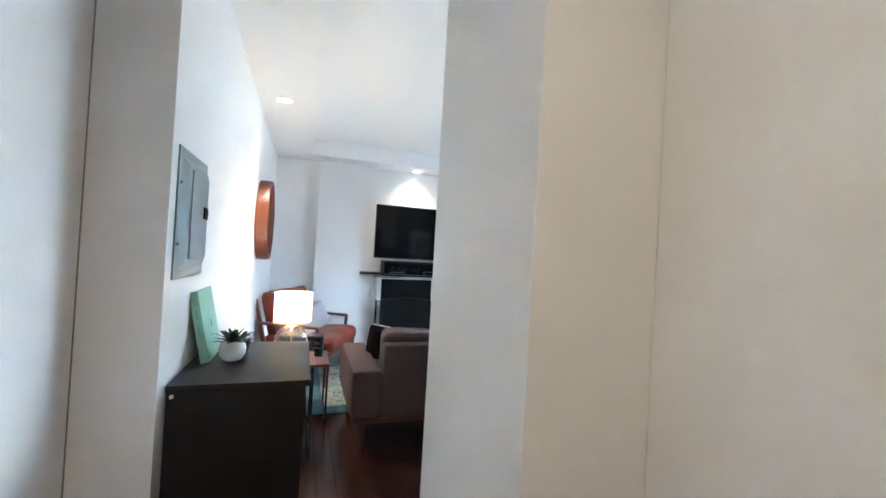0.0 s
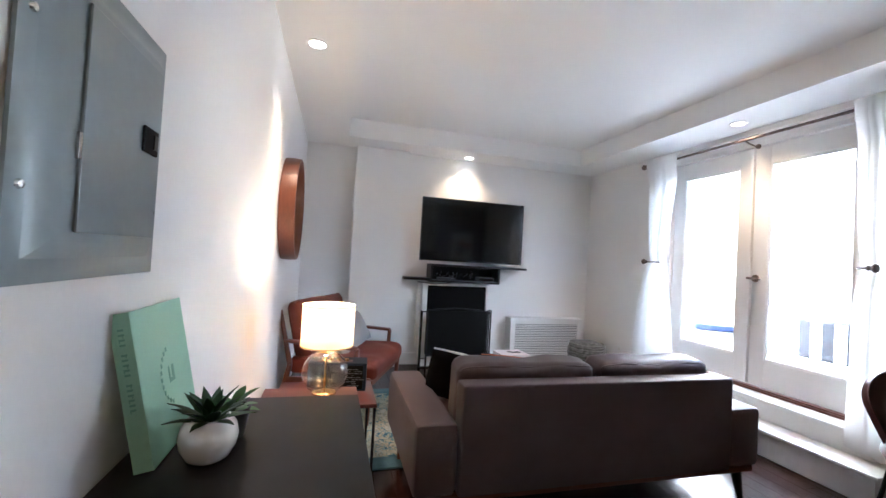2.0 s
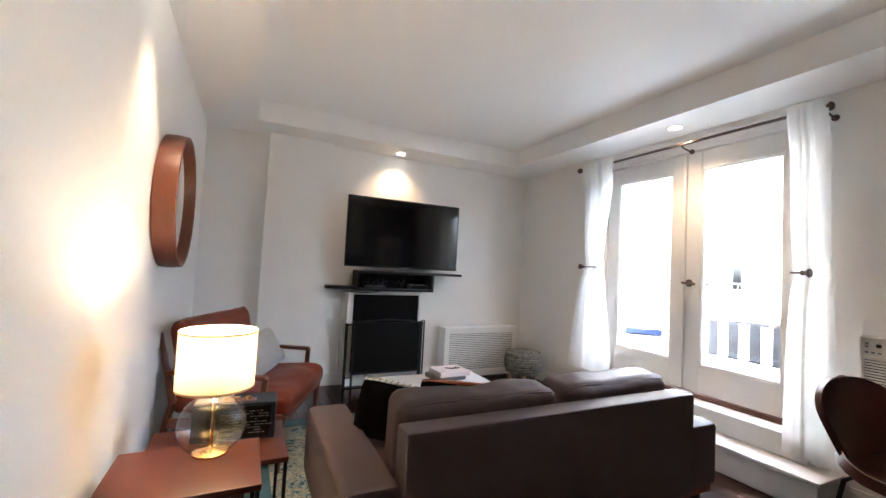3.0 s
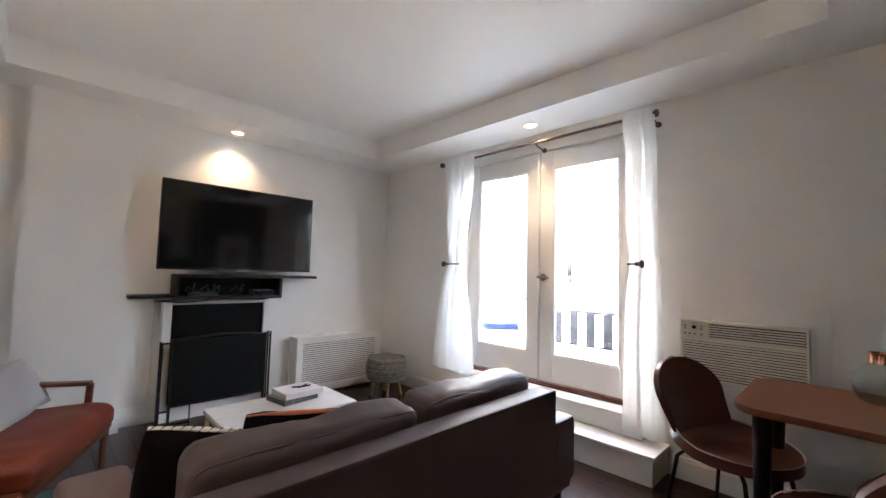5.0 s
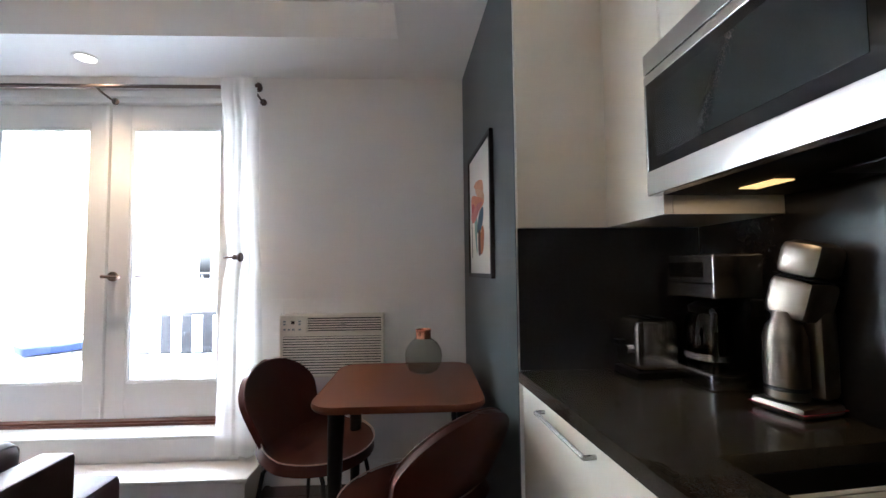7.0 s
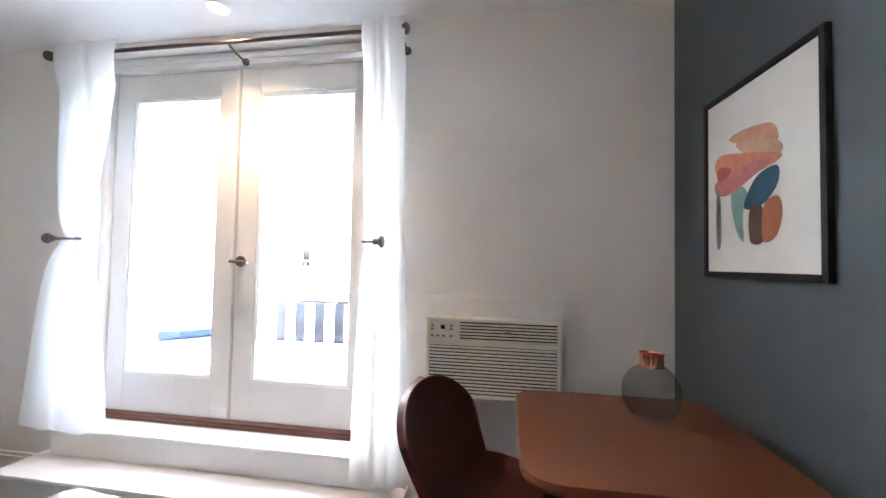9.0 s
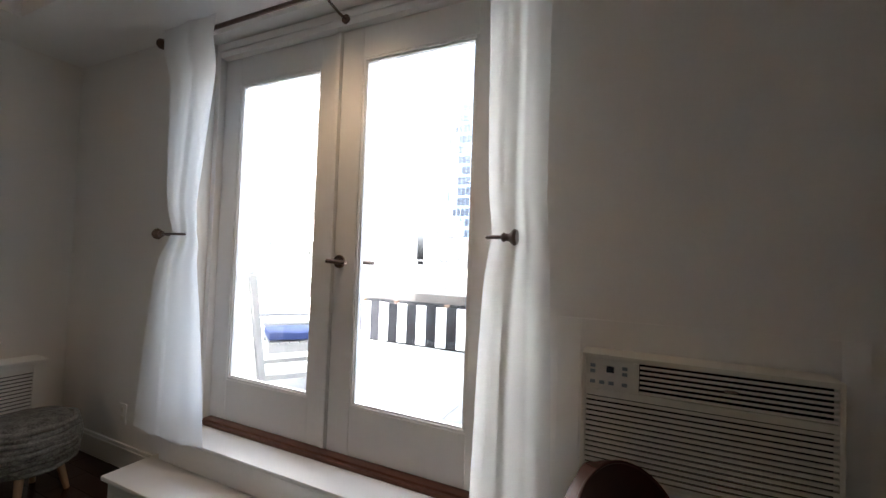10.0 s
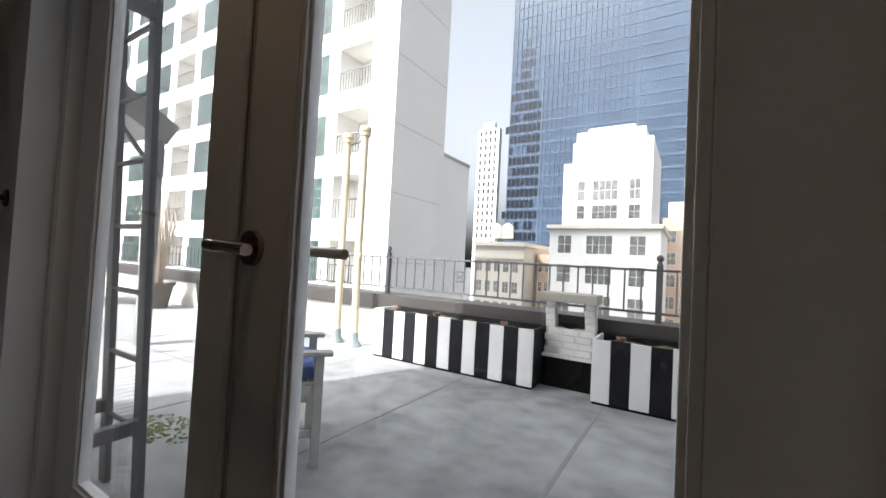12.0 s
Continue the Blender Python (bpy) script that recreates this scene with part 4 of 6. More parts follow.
fp = thing("fireplace", "white framed fireplace with a black closed opening", "fireplace", kind="structure")
part("surround", B((0.93, 6.0, 0.0, 0.99, 6.099, 0.955), (1.71, 6.0, 0.0, 1.76, 6.099, 0.955), (0.99, 6.0, 0.925, 1.71, 6.099, 0.955), (0.99, 6.0, 0.0, 1.71, 6.099, 0.13), bevel=0.003), TRIM, fp)
part("opening", B((0.99, 6.03, 0.13, 1.71, 6.099, 0.925)), BLACK, fp, "black fireplace opening")
fs = thing("fire_screen", "black metal mesh fire screen on thin legs", "fire screen", pose(0, 5.93, 0))
FINEMESH = mat("fine black wire mesh", (0.004, 0.004, 0.004), 0.6, spec=0.15, vary=0.3, fine=500, coarse=20, bump=0.5)
part("mesh_panel", B((1.0, -0.004, 0.14, 1.70, 0.004, 0.645)), FINEMESH, fs)
part("frame", B((0.985, -0.009, 0.0, 1.003, 0.009, 0.66), (1.70, -0.009, 0.0, 1.718, 0.009, 0.66), (1.003, -0.009, 0.13, 1.70, 0.009, 0.142), bevel=0.001), BLACKMETAL, fs)
bm = bmesh.new()
tube(bm, [(0.99, 0, 0.645), (1.1, 0, 0.662), (1.35, 0, 0.678), (1.6, 0, 0.662), (1.71, 0, 0.645)], 0.008)
part("top_bar", bm, BLACKMETAL, fs)
for x, s in ((0.925, -1), (1.752, 1)):
    for y in (-0.006, 0.05):
        part("wing_post", B((x - 0.007, y - 0.006, 0.0, x + 0.007, y + 0.006, 0.64 if s < 0 else 0.665), bevel=0.001), BLACKMETAL, fs)
    a, b = (x + 0.007, 0.985) if s < 0 else (1.718, x - 0.007)
    for z in (0.10, 0.625):
        part("wing_rail", B((a, -0.006, z, b, 0.006, z + 0.012), bevel=0.001), BLACKMETAL, fs)
part("foot_bar", B((0.932, -0.006, 0.0, 1.14, 0.006, 0.011), bevel=0.001), BLACKMETAL, fs)
part("foot_post", B((1.13, -0.012, 0.011, 1.14, -0.0095, 0.14)), BLACKMETAL, fs)

# ---- radiator cover, ottoman, outlet ----
rd = thing("radiator_cover", "white painted radiator cover with a fine grille", "radiator", pose(2.02, 5.94, 0))
part("top", B((-0.006, -0.008, 0.553, 0.976, 0.158, 0.577), bevel=0.004), TRIM, rd)
part("side_panel", B((0, 0.012, 0.0, 0.018, 0.158, 0.553)), TRIM, rd)
part("side_panel", B((0.952, 0.012, 0.0, 0.97, 0.158, 0.553)), TRIM, rd)
part("front_frame", B((0, -0.003, 0.02, 0.06, 0.012, 0.553), (0.91, 0, 0.02, 0.97, 0.012, 0.553), (0.06, 0, 0.505, 0.91, 0.012, 0.553), (0.06, 0, 0.02, 0.91, 0.012, 0.09), bevel=0.002), TRIM, rd)
part("backing", B((0.02, 0.03, 0.03, 0.95, 0.034, 0.53)), GREYPLASTIC, rd)
for k in range(20):
    z = 0.0915 + k * 0.0207
    part("grille_bar", B((0.06, 0.003, z, 0.91, 0.010, z + 0.0135)), TRIM, rd)

YARN = mat("mottled grey braided yarn", (0.10, 0.10, 0.095), 0.95, vary=0.5, fine=120, coarse=28, bump=0.7, dist=0.004, second=(0.30, 0.29, 0.26))
PALEWOOD = mat("pale natural wood", (0.45, 0.27, 0.15), 0.5, vary=0.15, fine=20, coarse=5, stretch=(6, 6, 1))
ot = thing("ottoman", "round grey braided ottoman stool on pale wooden legs", "stool", pose(2.76, 5.49, 0))
for k in range(9):
    bm = bmesh.new()
    z = 0.175 + k * 0.024
    r = 0.172 + 0.020 * math.sin(math.pi * (k + 0.6) / 9.5)
    pts = [(r + 0.003 * math.sin(9 * a + k), a) for a in (2 * math.pi * j / 48 for j in range(49))]
    tube(bm, [(q * math.cos(a), q * math.sin(a), z + 0.003 * math.sin(5 * a + 2 * k)) for q, a in pts], 0.0145, 7)
    part("braid", bm, YARN, ot)
bm = bmesh.new()
lathe(bm, [(0, 0.16), (0.165, 0.163), (0.172, 0.19), (0.172, 0.36), (0.15, 0.384), (0.08, 0.395), (0, 0.398)], seg=40)
part("cushion", bm, YARN, ot)
for k in range(4):
    a = radians(45 + 90 * k + 15)
    bm = bmesh.new()
    rod(bm, (0.155 * math.cos(a), 0.155 * math.sin(a), 0), (0.115 * math.cos(a), 0.115 * math.sin(a), 0.165), 0.012, 0.019)
    part("leg", bm, PALEWOOD, ot)
ol = thing("outlet", "white plastic wall outlet above the baseboard", "outlet", pose(3.14, 5.42, 0.30))
part("plate", B((-0.006, -0.036, -0.057, 0, 0.036, 0.057), bevel=0.002), TRIM, ol)
for z in (-0.025, 0.025):
    part("socket", B((-0.0075, -0.015, z - 0.013, -0.006, 0.015, z + 0.013), bevel=0.0005), PAPER, ol)
bm = bmesh.new()
lathe(bm, [(0, 0), (0.03, 0), (0.034, 0.012), (0.02, 0.03), (0, 0.034)], seg=20)
solid("small_device", bm, BLACK, "small black round device on the floor by the wall", "device", m=pose(1.93, 5.98, 0))

# ---- air conditioner ----
ACW = mat("off-white plastic", (0.80, 0.76, 0.67), 0.4, vary=0.03, fine=80, coarse=5, bump=0.04)
pn = thing("wall_panel", "white painted board framing the air conditioner", "wall panel", kind="structure")
part("board", B((3.134, 2.245, 0.56, 3.139, 2.30, 1.08), (3.134, 2.93, 0.56, 3.139, 3.0, 1.08), (3.134, 2.30, 1.0, 3.139, 2.93, 1.08), (3.134, 2.30, 0.56, 3.139, 2.93, 0.64), bevel=0.001), TRIM, pn)
av = thing("air_conditioner", "off-white through-wall air conditioner with louvred front", "air conditioner", pose(3.04, 2.325, 0.64))
part("body", B((0.034, 0.0, 0.0, 0.098, 0.59, 0.352), bevel=0.002), ACW, av)
part("front_frame", B((0.0, 0.0, 0.0, 0.0335, 0.012, 0.352), (0.0, 0.578, 0.0, 0.0335, 0.59, 0.352), (0.0, 0.012, 0.337, 0.0335, 0.578, 0.352), (0.0, 0.012, 0.232, 0.0335, 0.578, 0.252), (0.0, 0.012, 0.0, 0.0335, 0.578, 0.012), (0.0, 0.438, 0.252, 0.0335, 0.452, 0.337), bevel=0.002), ACW, av)
part("vent_backing", B((0.0315, 0.012, 0.252, 0.0335, 0.438, 0.337), (0.0315, 0.012, 0.012, 0.0335, 0.578, 0.232)), BLACK, av, "dark louvre gaps")
for k in range(6):
    z = 0.2565 + k * 0.0138
    part("louvre", turned(B((0.0, 0.014, -0.0028, 0.014, 0.436, 0.0028)), pose(0.001, 0, z + 0.003, 0, 22, 0)), ACW, av)
for k in range(15):
    z = 0.0165 + k * 0.0149
    part("louvre", turned(B((0.0, 0.012, -0.0047, 0.012, 0.578, 0.0047)), pose(0.001, 0, z, 0, 16, 0)), ACW, av)
part("control_panel", B((0.002, 0.452, 0.252, 0.012, 0.578, 0.337)), ACW, av)
part("display", B((0.0005, 0.503, 0.302, 0.002, 0.523, 0.32)), BLACKGLASS, av, "small dark display")
for y, z in ((0.56, 0.302), (0.56, 0.272), (0.535, 0.272), (0.51, 0.272), (0.475, 0.302), (0.475, 0.272), (0.56, 0.318), (0.475, 0.318)):
    part("button", B((0.0005, y - 0.007, z - 0.005, 0.002, y + 0.007, z + 0.005), bevel=0.0005), GREYMETAL, av)
part("badge", B((-0.001, 0.21, 0.292, 0.0, 0.24, 0.30)), STEEL, av, "small pale badge")

# ---- dining table, vase, chairs ----
dt = thing("dining_table", "square walnut dining table with rounded corners", "table", pose(2.532, 2.178, 0))
bm = bmesh.new()
pts = []
for cx, cy, a0 in ((0.25, 0.245, 0), (-0.25, 0.245, 90), (-0.25, -0.235, 180), (0.25, -0.235, 270)):
    for k in range(7):
        a = radians(a0 + 15 * k)
        pts.append((cx + 0.095 * math.cos(a), cy + 0.095 * math.sin(a)))
lo, hi, hi2 = [bm.verts.new((x * 0.98, y * 0.98, 0.722)) for x, y in pts], [bm.verts.new((x, y, 0.735)) for x, y in pts], [bm.verts.new((x * 0.992, y * 0.992, 0.750)) for x, y in pts]
bm.faces.new(list(reversed(lo)))
bm.faces.new(hi2)
for a, b in ((lo, hi), (hi, hi2)):
    for k in range(len(pts)):
        j = (k + 1) % len(pts)
        bm.faces.new((a[k], a[j], b[j], b[k]))
part("tabletop", bm, TABLEWOOD, dt)
for x in (-0.225, 0.225):
    for y in (-0.25, 0.25):
        bm = bmesh.new()
        rod(bm, (x * 1.08, y * 1.06, 0), (x, y, 0.722), 0.018, 0.034, 16)
        part("leg", bm, BLACKMETAL, dt, "black tapered leg")
part("apron", B((-0.2, -0.22, 0.69, 0.2, 0.22, 0.7215), bevel=0.003), BLACKMETAL, dt)

COPPER = mat("polished copper", (0.80, 0.36, 0.22), 0.18, metal=1.0, vary=0.05, bump=0)
vs = thing("vase", "grey green glass vase with a copper neck", "vase", pose(2.66, 2.09, 0.7505))
bm = bmesh.new()
lathe(bm, [(0, 0.002), (0.045, 0.002), (0.07, 0.016), (0.087, 0.048), (0.091, 0.082), (0.085, 0.116), (0.068, 0.144), (0.048, 0.161), (0.038, 0.168)], seg=40)
lathe(bm, [(0.036, 0.166), (0.046, 0.158), (0.066, 0.141), (0.082, 0.114), (0.0885, 0.082), (0.084, 0.05), (0.067, 0.019), (0.043, 0.006), (0, 0.006)], seg=40)
part("body", bm, VASEGLASS, vs)
bm = bmesh.new()
lathe(bm, [(0.039, 0.164), (0.037, 0.17), (0.0365, 0.20), (0.039, 0.207), (0.037, 0.208), (0.0335, 0.2), (0.034, 0.17), (0.036, 0.165)], seg=32)
part("neck", bm, COPPER, vs, "polished copper neck")

PIPING = mat("pale leather piping", (0.55, 0.42, 0.36), 0.5, vary=0.05)


def shell_chair(m, label):
    """A beetle-shaped shell chair: round seat, tall back that narrows at the waist, four tube legs. It faces +x."""
    c = thing("dining_chair", label, "chair", m, group="chairs at the dining table")

    def back(u, v):
        h = math.sin(v * math.pi / 2)
        z = 0.485 + 0.325 * h
        k = max(0.0, (h - 0.45) / 0.55)
        w = 0.235 * (0.84 + 0.30 * min(h, 0.6)) * math.sqrt(max(0.0, 1 - k ** 2.3)) + 0.002
        y = (2 * u - 1) * w
        x = -0.19 - 0.075 * h + 0.05 * (1 - h) ** 2 + 1.1 * y * y * (1 - 0.4 * h)
        return (x, y, z)

    def seat(u, v):
        a = 2 * math.pi * u
        r = 0.04 + 0.96 * v
        ex = 0.25 if math.cos(a) > 0 else 0.215
        x, y = ex * r * math.cos(a) + 0.02, 0.265 * r * math.sin(a)
        return (x, y, 0.445 + 0.03 * r ** 3 + 0.05 * (r ** 3) * max(0, -math.cos(a)) - 0.02 * max(0, math.cos(a)) * r ** 4)
    bm = bmesh.new()
    sheet(bm, back, 24, 26)
    bmesh.ops.remove_doubles(bm, verts=bm.verts, dist=1e-4)
    thicken(bm, 0.028)
    part("back_shell", bm, CHAIRLEATHER, c)
    bm = bmesh.new()
    sheet(bm, seat, 44, 10)
    bmesh.ops.remove_doubles(bm, verts=bm.verts, dist=1e-4)
    bmesh.ops.holes_fill(bm, edges=[e for e in bm.edges if e.is_boundary and all(v.co.xy.length < 0.05 for v in e.verts)], sides=0)
    thicken(bm, 0.045)
    part("seat", bm, CHAIRLEATHER, c)
    bm = bmesh.new()
    pts = []
    for j in range(45):
        p = Vector(seat(j / 44, 1.0))
        pts.append(p + Vector((0.004 * math.cos(2 * math.pi * j / 44), 0.004 * math.sin(2 * math.pi * j / 44), 0.004)))
    tube(bm, pts, 0.0028, 6)
    part("piping", bm, PIPING, c, "pale piping round the seat edge")
    bm = bmesh.new()
    edge = [Vector(back(0.0, j / 26)) for j in range(26)] + [Vector(back(1.0, j / 26)) for j in range(25, -1, -1)]
    tube(bm, edge, 0.004, 6)
    part("welt", bm, CHAIRLEATHER, c)
    for x in (-0.15, 0.17):
        for y in (-0.17, 0.17):
            bm = bmesh.new()
            tube(bm, [(x * 0.3, y * 0.4, 0.41), (x * 0.75, y * 0.85, 0.405), (x * 0.95, y * 1.0, 0.37), (x * 1.3, y * 1.25, 0.0)], 0.0095)
            part("leg", bm, BLACKMETAL, c, "black tube leg")
    return c


ch1 = shell_chair(pose(2.63, 2.60, 0, 0, 0, -110), "cognac leather shell chair by the air conditioner")
ch2 = copy_thing(ch1, pose(2.13, 2.11, 0, 0, 0, 41))
tagged(ch2, "cognac leather shell chair turned from the dining table")

# ---- picture on the accent wall ----
pf = thing("framed_picture", "framed abstract watercolour print in a black frame", "picture", pose(2.605, 1.8042, 1.522, 0, 0, 3.66))
hw, hh = 0.268, 0.316
part("frame", B((-hw, 0.001, -hh, -hw + 0.02, 0.019, hh), (hw - 0.02, 0.001, -hh, hw, 0.019, hh), (-hw + 0.02, 0.001, hh - 0.02, hw - 0.02, 0.019, hh), (-hw + 0.02, 0.001, -hh, hw - 0.02, 0.019, -hh + 0.02), bevel=0.002), BLACKWOOD, pf)
part("print", B((-hw + 0.02, 0.004, -hh + 0.02, hw - 0.02, 0.012, hh - 0.02)), PAPER, pf, "white paper print")


def blob(pts, y, material, label):
    bm = bmesh.new()
    n = len(pts)
    vs = []
    for i in range(n):
        p0, p1, p2, p3 = (Vector((*pts[(i + k) % n], 0)) for k in (-1, 0, 1, 2))
        for s in range(6):
            t = s / 6
            q = 0.5 * (2 * p1 + (p2 - p0) * t + (2 * p0 - 5 * p1 + 4 * p2 - p3) * t * t + (3 * p1 - p0 - 3 * p2 + p3) * t ** 3)
            vs.append(bm.verts.new((q.x, y, q.y)))
    f = bm.faces.new(vs)
    bmesh.ops.triangulate(bm, faces=[f])
    return part("brush_stroke", bm, material, pf, label)


def wash(name, c):
    return mat(name, c, 0.85, vary=0.22, fine=30, coarse=9, bump=0.02)


blob([(0.123, 0.146), (0.073, 0.158), (-0.011, 0.151), (-0.081, 0.134), (-0.104, 0.094), (-0.081, 0.079), (0.073, 0.122)], 0.0124, wash("peach wash", (0.66, 0.33, 0.20)), "peach brush stroke")
blob([(0.083, 0.125), (-0.1, 0.079), (-0.104, 0.037), (0.022, 0.067)], 0.0127, wash("tan wash", (0.66, 0.40, 0.24)), "tan brush stroke")
blob([(0.203, 0.082), (0.165, 0.104), (0.073, 0.088), (-0.104, 0.043), (-0.094, 0.019), (0.022, 0.005), (0.121, 0.034), (0.19, 0.046)], 0.0130, wash("orange wash", (0.60, 0.24, 0.13)), "orange brush stroke")
blob([(0.203, 0.01), (0.148, 0.026), (0.032, 0.042), (-0.081, 0.031), (0.022, -0.009), (0.112, -0.039), (0.19, -0.03)], 0.0133, wash("coral wash", (0.58, 0.22, 0.19)), "coral brush stroke")
blob([(0.19, 0.054), (0.148, 0.06), (0.107, 0.038), (0.174, 0.013)], 0.0136, wash("red wash", (0.46, 0.11, 0.10)), "dark red brush stroke")
blob([(0.112, -0.042), (0.053, -0.024), (0.022, -0.07), (0.053, -0.108), (0.048, -0.193), (0.068, -0.188), (0.097, -0.132)], 0.0130, wash("teal wash", (0.24, 0.38, 0.35)), "pale teal brush stroke")
blob([(-0.1, 0.008), (-0.1, -0.046), (-0.034, -0.097), (0.043, -0.096), (0.027, -0.049), (-0.022, -0.002)], 0.0139, wash("navy wash", (0.05, 0.11, 0.17)), "navy brush stroke")
blob([(0.016, -0.099), (-0.04, -0.104), (-0.045, -0.2), (0.016, -0.201)], 0.0142, wash("umber wash", (0.12, 0.06, 0.05)), "umber brush stroke")
blob([(-0.045, -0.098), (-0.1, -0.078), (-0.119, -0.124), (-0.094, -0.192), (-0.04, -0.2)], 0.0145, wash("rust wash", (0.42, 0.15, 0.07)), "rust brush stroke")
blob([(0.192, -0.029), (0.172, -0.034), (0.17, -0.201), (0.192, -0.2)], 0.0142, wash("grey wash", (0.26, 0.24, 0.22)), "grey brush stroke")

# ---- kitchen ----
COUNTER = mat("polished dark stone", (0.058, 0.050, 0.038), 0.16, vary=0.25, fine=220, coarse=12, bump=0.0)
SPLASH = mat("dark glossy backsplash", (0.022, 0.021, 0.022), 0.22, vary=0.15, fine=80, coarse=3, bump=0.02)
CABWHITE = mat("cream white lacquered cabinet", (0.83, 0.785, 0.69), 0.22, vary=0.02, fine=60, coarse=3, bump=0.02)
sp = thing("backsplash", "dark glossy stone backsplash in the kitchen recess", "backsplash", kind="structure")
part("end_slab", B((2.037, 1.131, 0.906, 2.0445, 1.762, 1.382)), SPLASH, sp)
part("back_slab", B((0.96, 1.1205, 0.906, 2.0365, 1.130, 1.48)), SPLASH, sp)
solid("end_panel", B((2.030, 1.455, 1.383, 2.0445, 1.763, 2.429), bevel=0.001), CABWHITE, "white panel closing the kitchen recess above the backsplash", "panel", "structure")
SKEW = pose(2.037, 1.768, 0, 0, 0, 6) @ pose(-2.037, -1.768, 0)
wt = thing("worktop", "polished dark stone kitchen worktop with a sink cut-out", "worktop", SKEW)
SX, SY = (0.96, 1.01, 1.39, 2.0365), (1.131, 1.22, 1.62, 1.768)
bm = bmesh.new()
grid = [[[bm.verts.new((x, y, z)) for z in (0.868, 0.905)] for y in SY] for x in SX]
for i in range(3):
    for j in range(3):
        if (i, j) != (1, 1):
            for z in (0, 1):
                bm.faces.new([grid[i + p][j + q][z] for p, q in ((0, 0), (1, 0), (1, 1), (0, 1))])
for i in range(3):
    for j in (0, 3):
        bm.faces.new((grid[i][j][0], grid[i + 1][j][0], grid[i + 1][j][1], grid[i][j][1]))
        bm.faces.new((grid[j][i][0], grid[j][i + 1][0], grid[j][i + 1][1], grid[j][i][1]))
for a, b in (((1, 1), (2, 1)), ((2, 1), (2, 2)), ((2, 2), (1, 2)), ((1, 2), (1, 1))):
    bm.faces.new((grid[a[0]][a[1]][0], grid[b[0]][b[1]][0], grid[b[0]][b[1]][1], grid[a[0]][a[1]][1]))
part("slab", bm, COUNTER, wt)
sk = solid("kitchen_sink", B((1.0, 1.21, 0.70, 1.40, 1.63, 0.715), (1.0, 1.21, 0.715, 1.012, 1.63, 0.867), (1.388, 1.21, 0.715, 1.40, 1.63, 0.867), (1.012, 1.21, 0.715, 1.388, 1.222, 0.867), (1.012, 1.618, 0.715, 1.388, 1.63, 0.867)), BLACKMETAL, "dark undermount kitchen sink basin", "sink", m=SKEW)
for x0, x1 in ((1.312, 2.038), (0.962, 1.308)):
    cb = thing("base_cabinet", "white lacquered kitchen base cabinet with a steel handle", "cabinet", SKEW @ pose(x0, 0, 0), group="kitchen base cabinets")
    w = x1 - x0
    part("body", B((0, 1.14, 0.1, w, 1.735, 0.69)), CABWHITE, cb)
    part("side_panel", B((0, 1.14, 0.69, 0.012, 1.735, 0.866)), CABWHITE, cb)
    part("side_panel", B((w - 0.012, 1.14, 0.69, w, 1.735, 0.866)), CABWHITE, cb)
    part("plinth", B((0, 1.2, 0.0, w, 1.69, 0.1)), BLACKMETAL, cb)
    dd = part("door", B((0.003, 1.736, 0.105, w - 0.003, 1.755, 0.862), bevel=0.002), CABWHITE, cb)
    bm = bmesh.new()
    a, b = (w * 0.36, w * 0.75) if w > 0.5 else (w * 0.25, w * 0.8)
    tube(bm, [(a, 1.755, 0.832), (a, 1.782, 0.832), (b, 1.782, 0.832), (b, 1.755, 0.832)], 0.006)
    part("handle", bm, STEEL, dd, "brushed steel bar handle")
uc = thing("wall_cabinet", "white lacquered kitchen wall cabinet with rounded edge", "cabinet", pose(1.70, 1.131, 1.383), group="kitchen wall cabinets")
part("body", B((0, 0, 0, 0.3295, 0.30, 1.044)), CABWHITE, uc)
part("door", B((0.002, 0.301, 0.0, 0.3297, 0.3237, 1.042)), CABWHITE, uc)
uc2 = thing("wall_cabinet", "white lacquered kitchen cabinet above the microwave oven", "cabinet", pose(0.935, 1.131, 1.80), group="kitchen wall cabinets")
part("body", B((0, 0, 0, 0.763, 0.30, 0.628)), CABWHITE, uc2)
part("door", B((0.002, 0.301, 0.002, 0.38, 0.32, 0.626), bevel=0.002), CABWHITE, uc2)
part("door", B((0.383, 0.301, 0.002, 0.761, 0.32, 0.626), bevel=0.002), CABWHITE, uc2)

mw = thing("microwave_oven", "stainless steel over-the-range microwave oven, lamp lit", "microwave", pose(0.937, 1.131, 1.428))
part("body", B((0, 0.0, 0.008, 0.76, 0.335, 0.37), bevel=0.003), BLACK, mw)
part("door_frame", B((0.0, 0.336, 0.0, 0.76, 0.37, 0.062), (0.0, 0.336, 0.287, 0.76, 0.37, 0.312), (0.75, 0.336, 0.062, 0.76, 0.37, 0.287), (0.0, 0.336, 0.062, 0.20, 0.37, 0.287), bevel=0.003), STEEL, mw)
part("vent_band", B((0.0, 0.336, 0.316, 0.76, 0.37, 0.37), bevel=0.003), STEEL, mw)
win = part("window", B((0.2, 0.34, 0.062, 0.75, 0.3675, 0.287)), BLACKGLASS, mw, "black glass window")
part("inner_glass", B((0.235, 0.3676, 0.092, 0.715, 0.3684, 0.262), bevel=0.0003), mat("dark mesh glass", (0.022, 0.027, 0.027), 0.12, vary=0.1, fine=400, coarse=2, bump=0, rvary=0.03), win, "dark grey see-through glass")
part("base_plate", B((0.01, 0.01, 0.002, 0.75, 0.33, 0.008)), BLACK, mw)
part("grease_filter", B((0.3, 0.04, -0.002, 0.5, 0.16, 0.002), bevel=0.001), BLACKMETAL, mw)
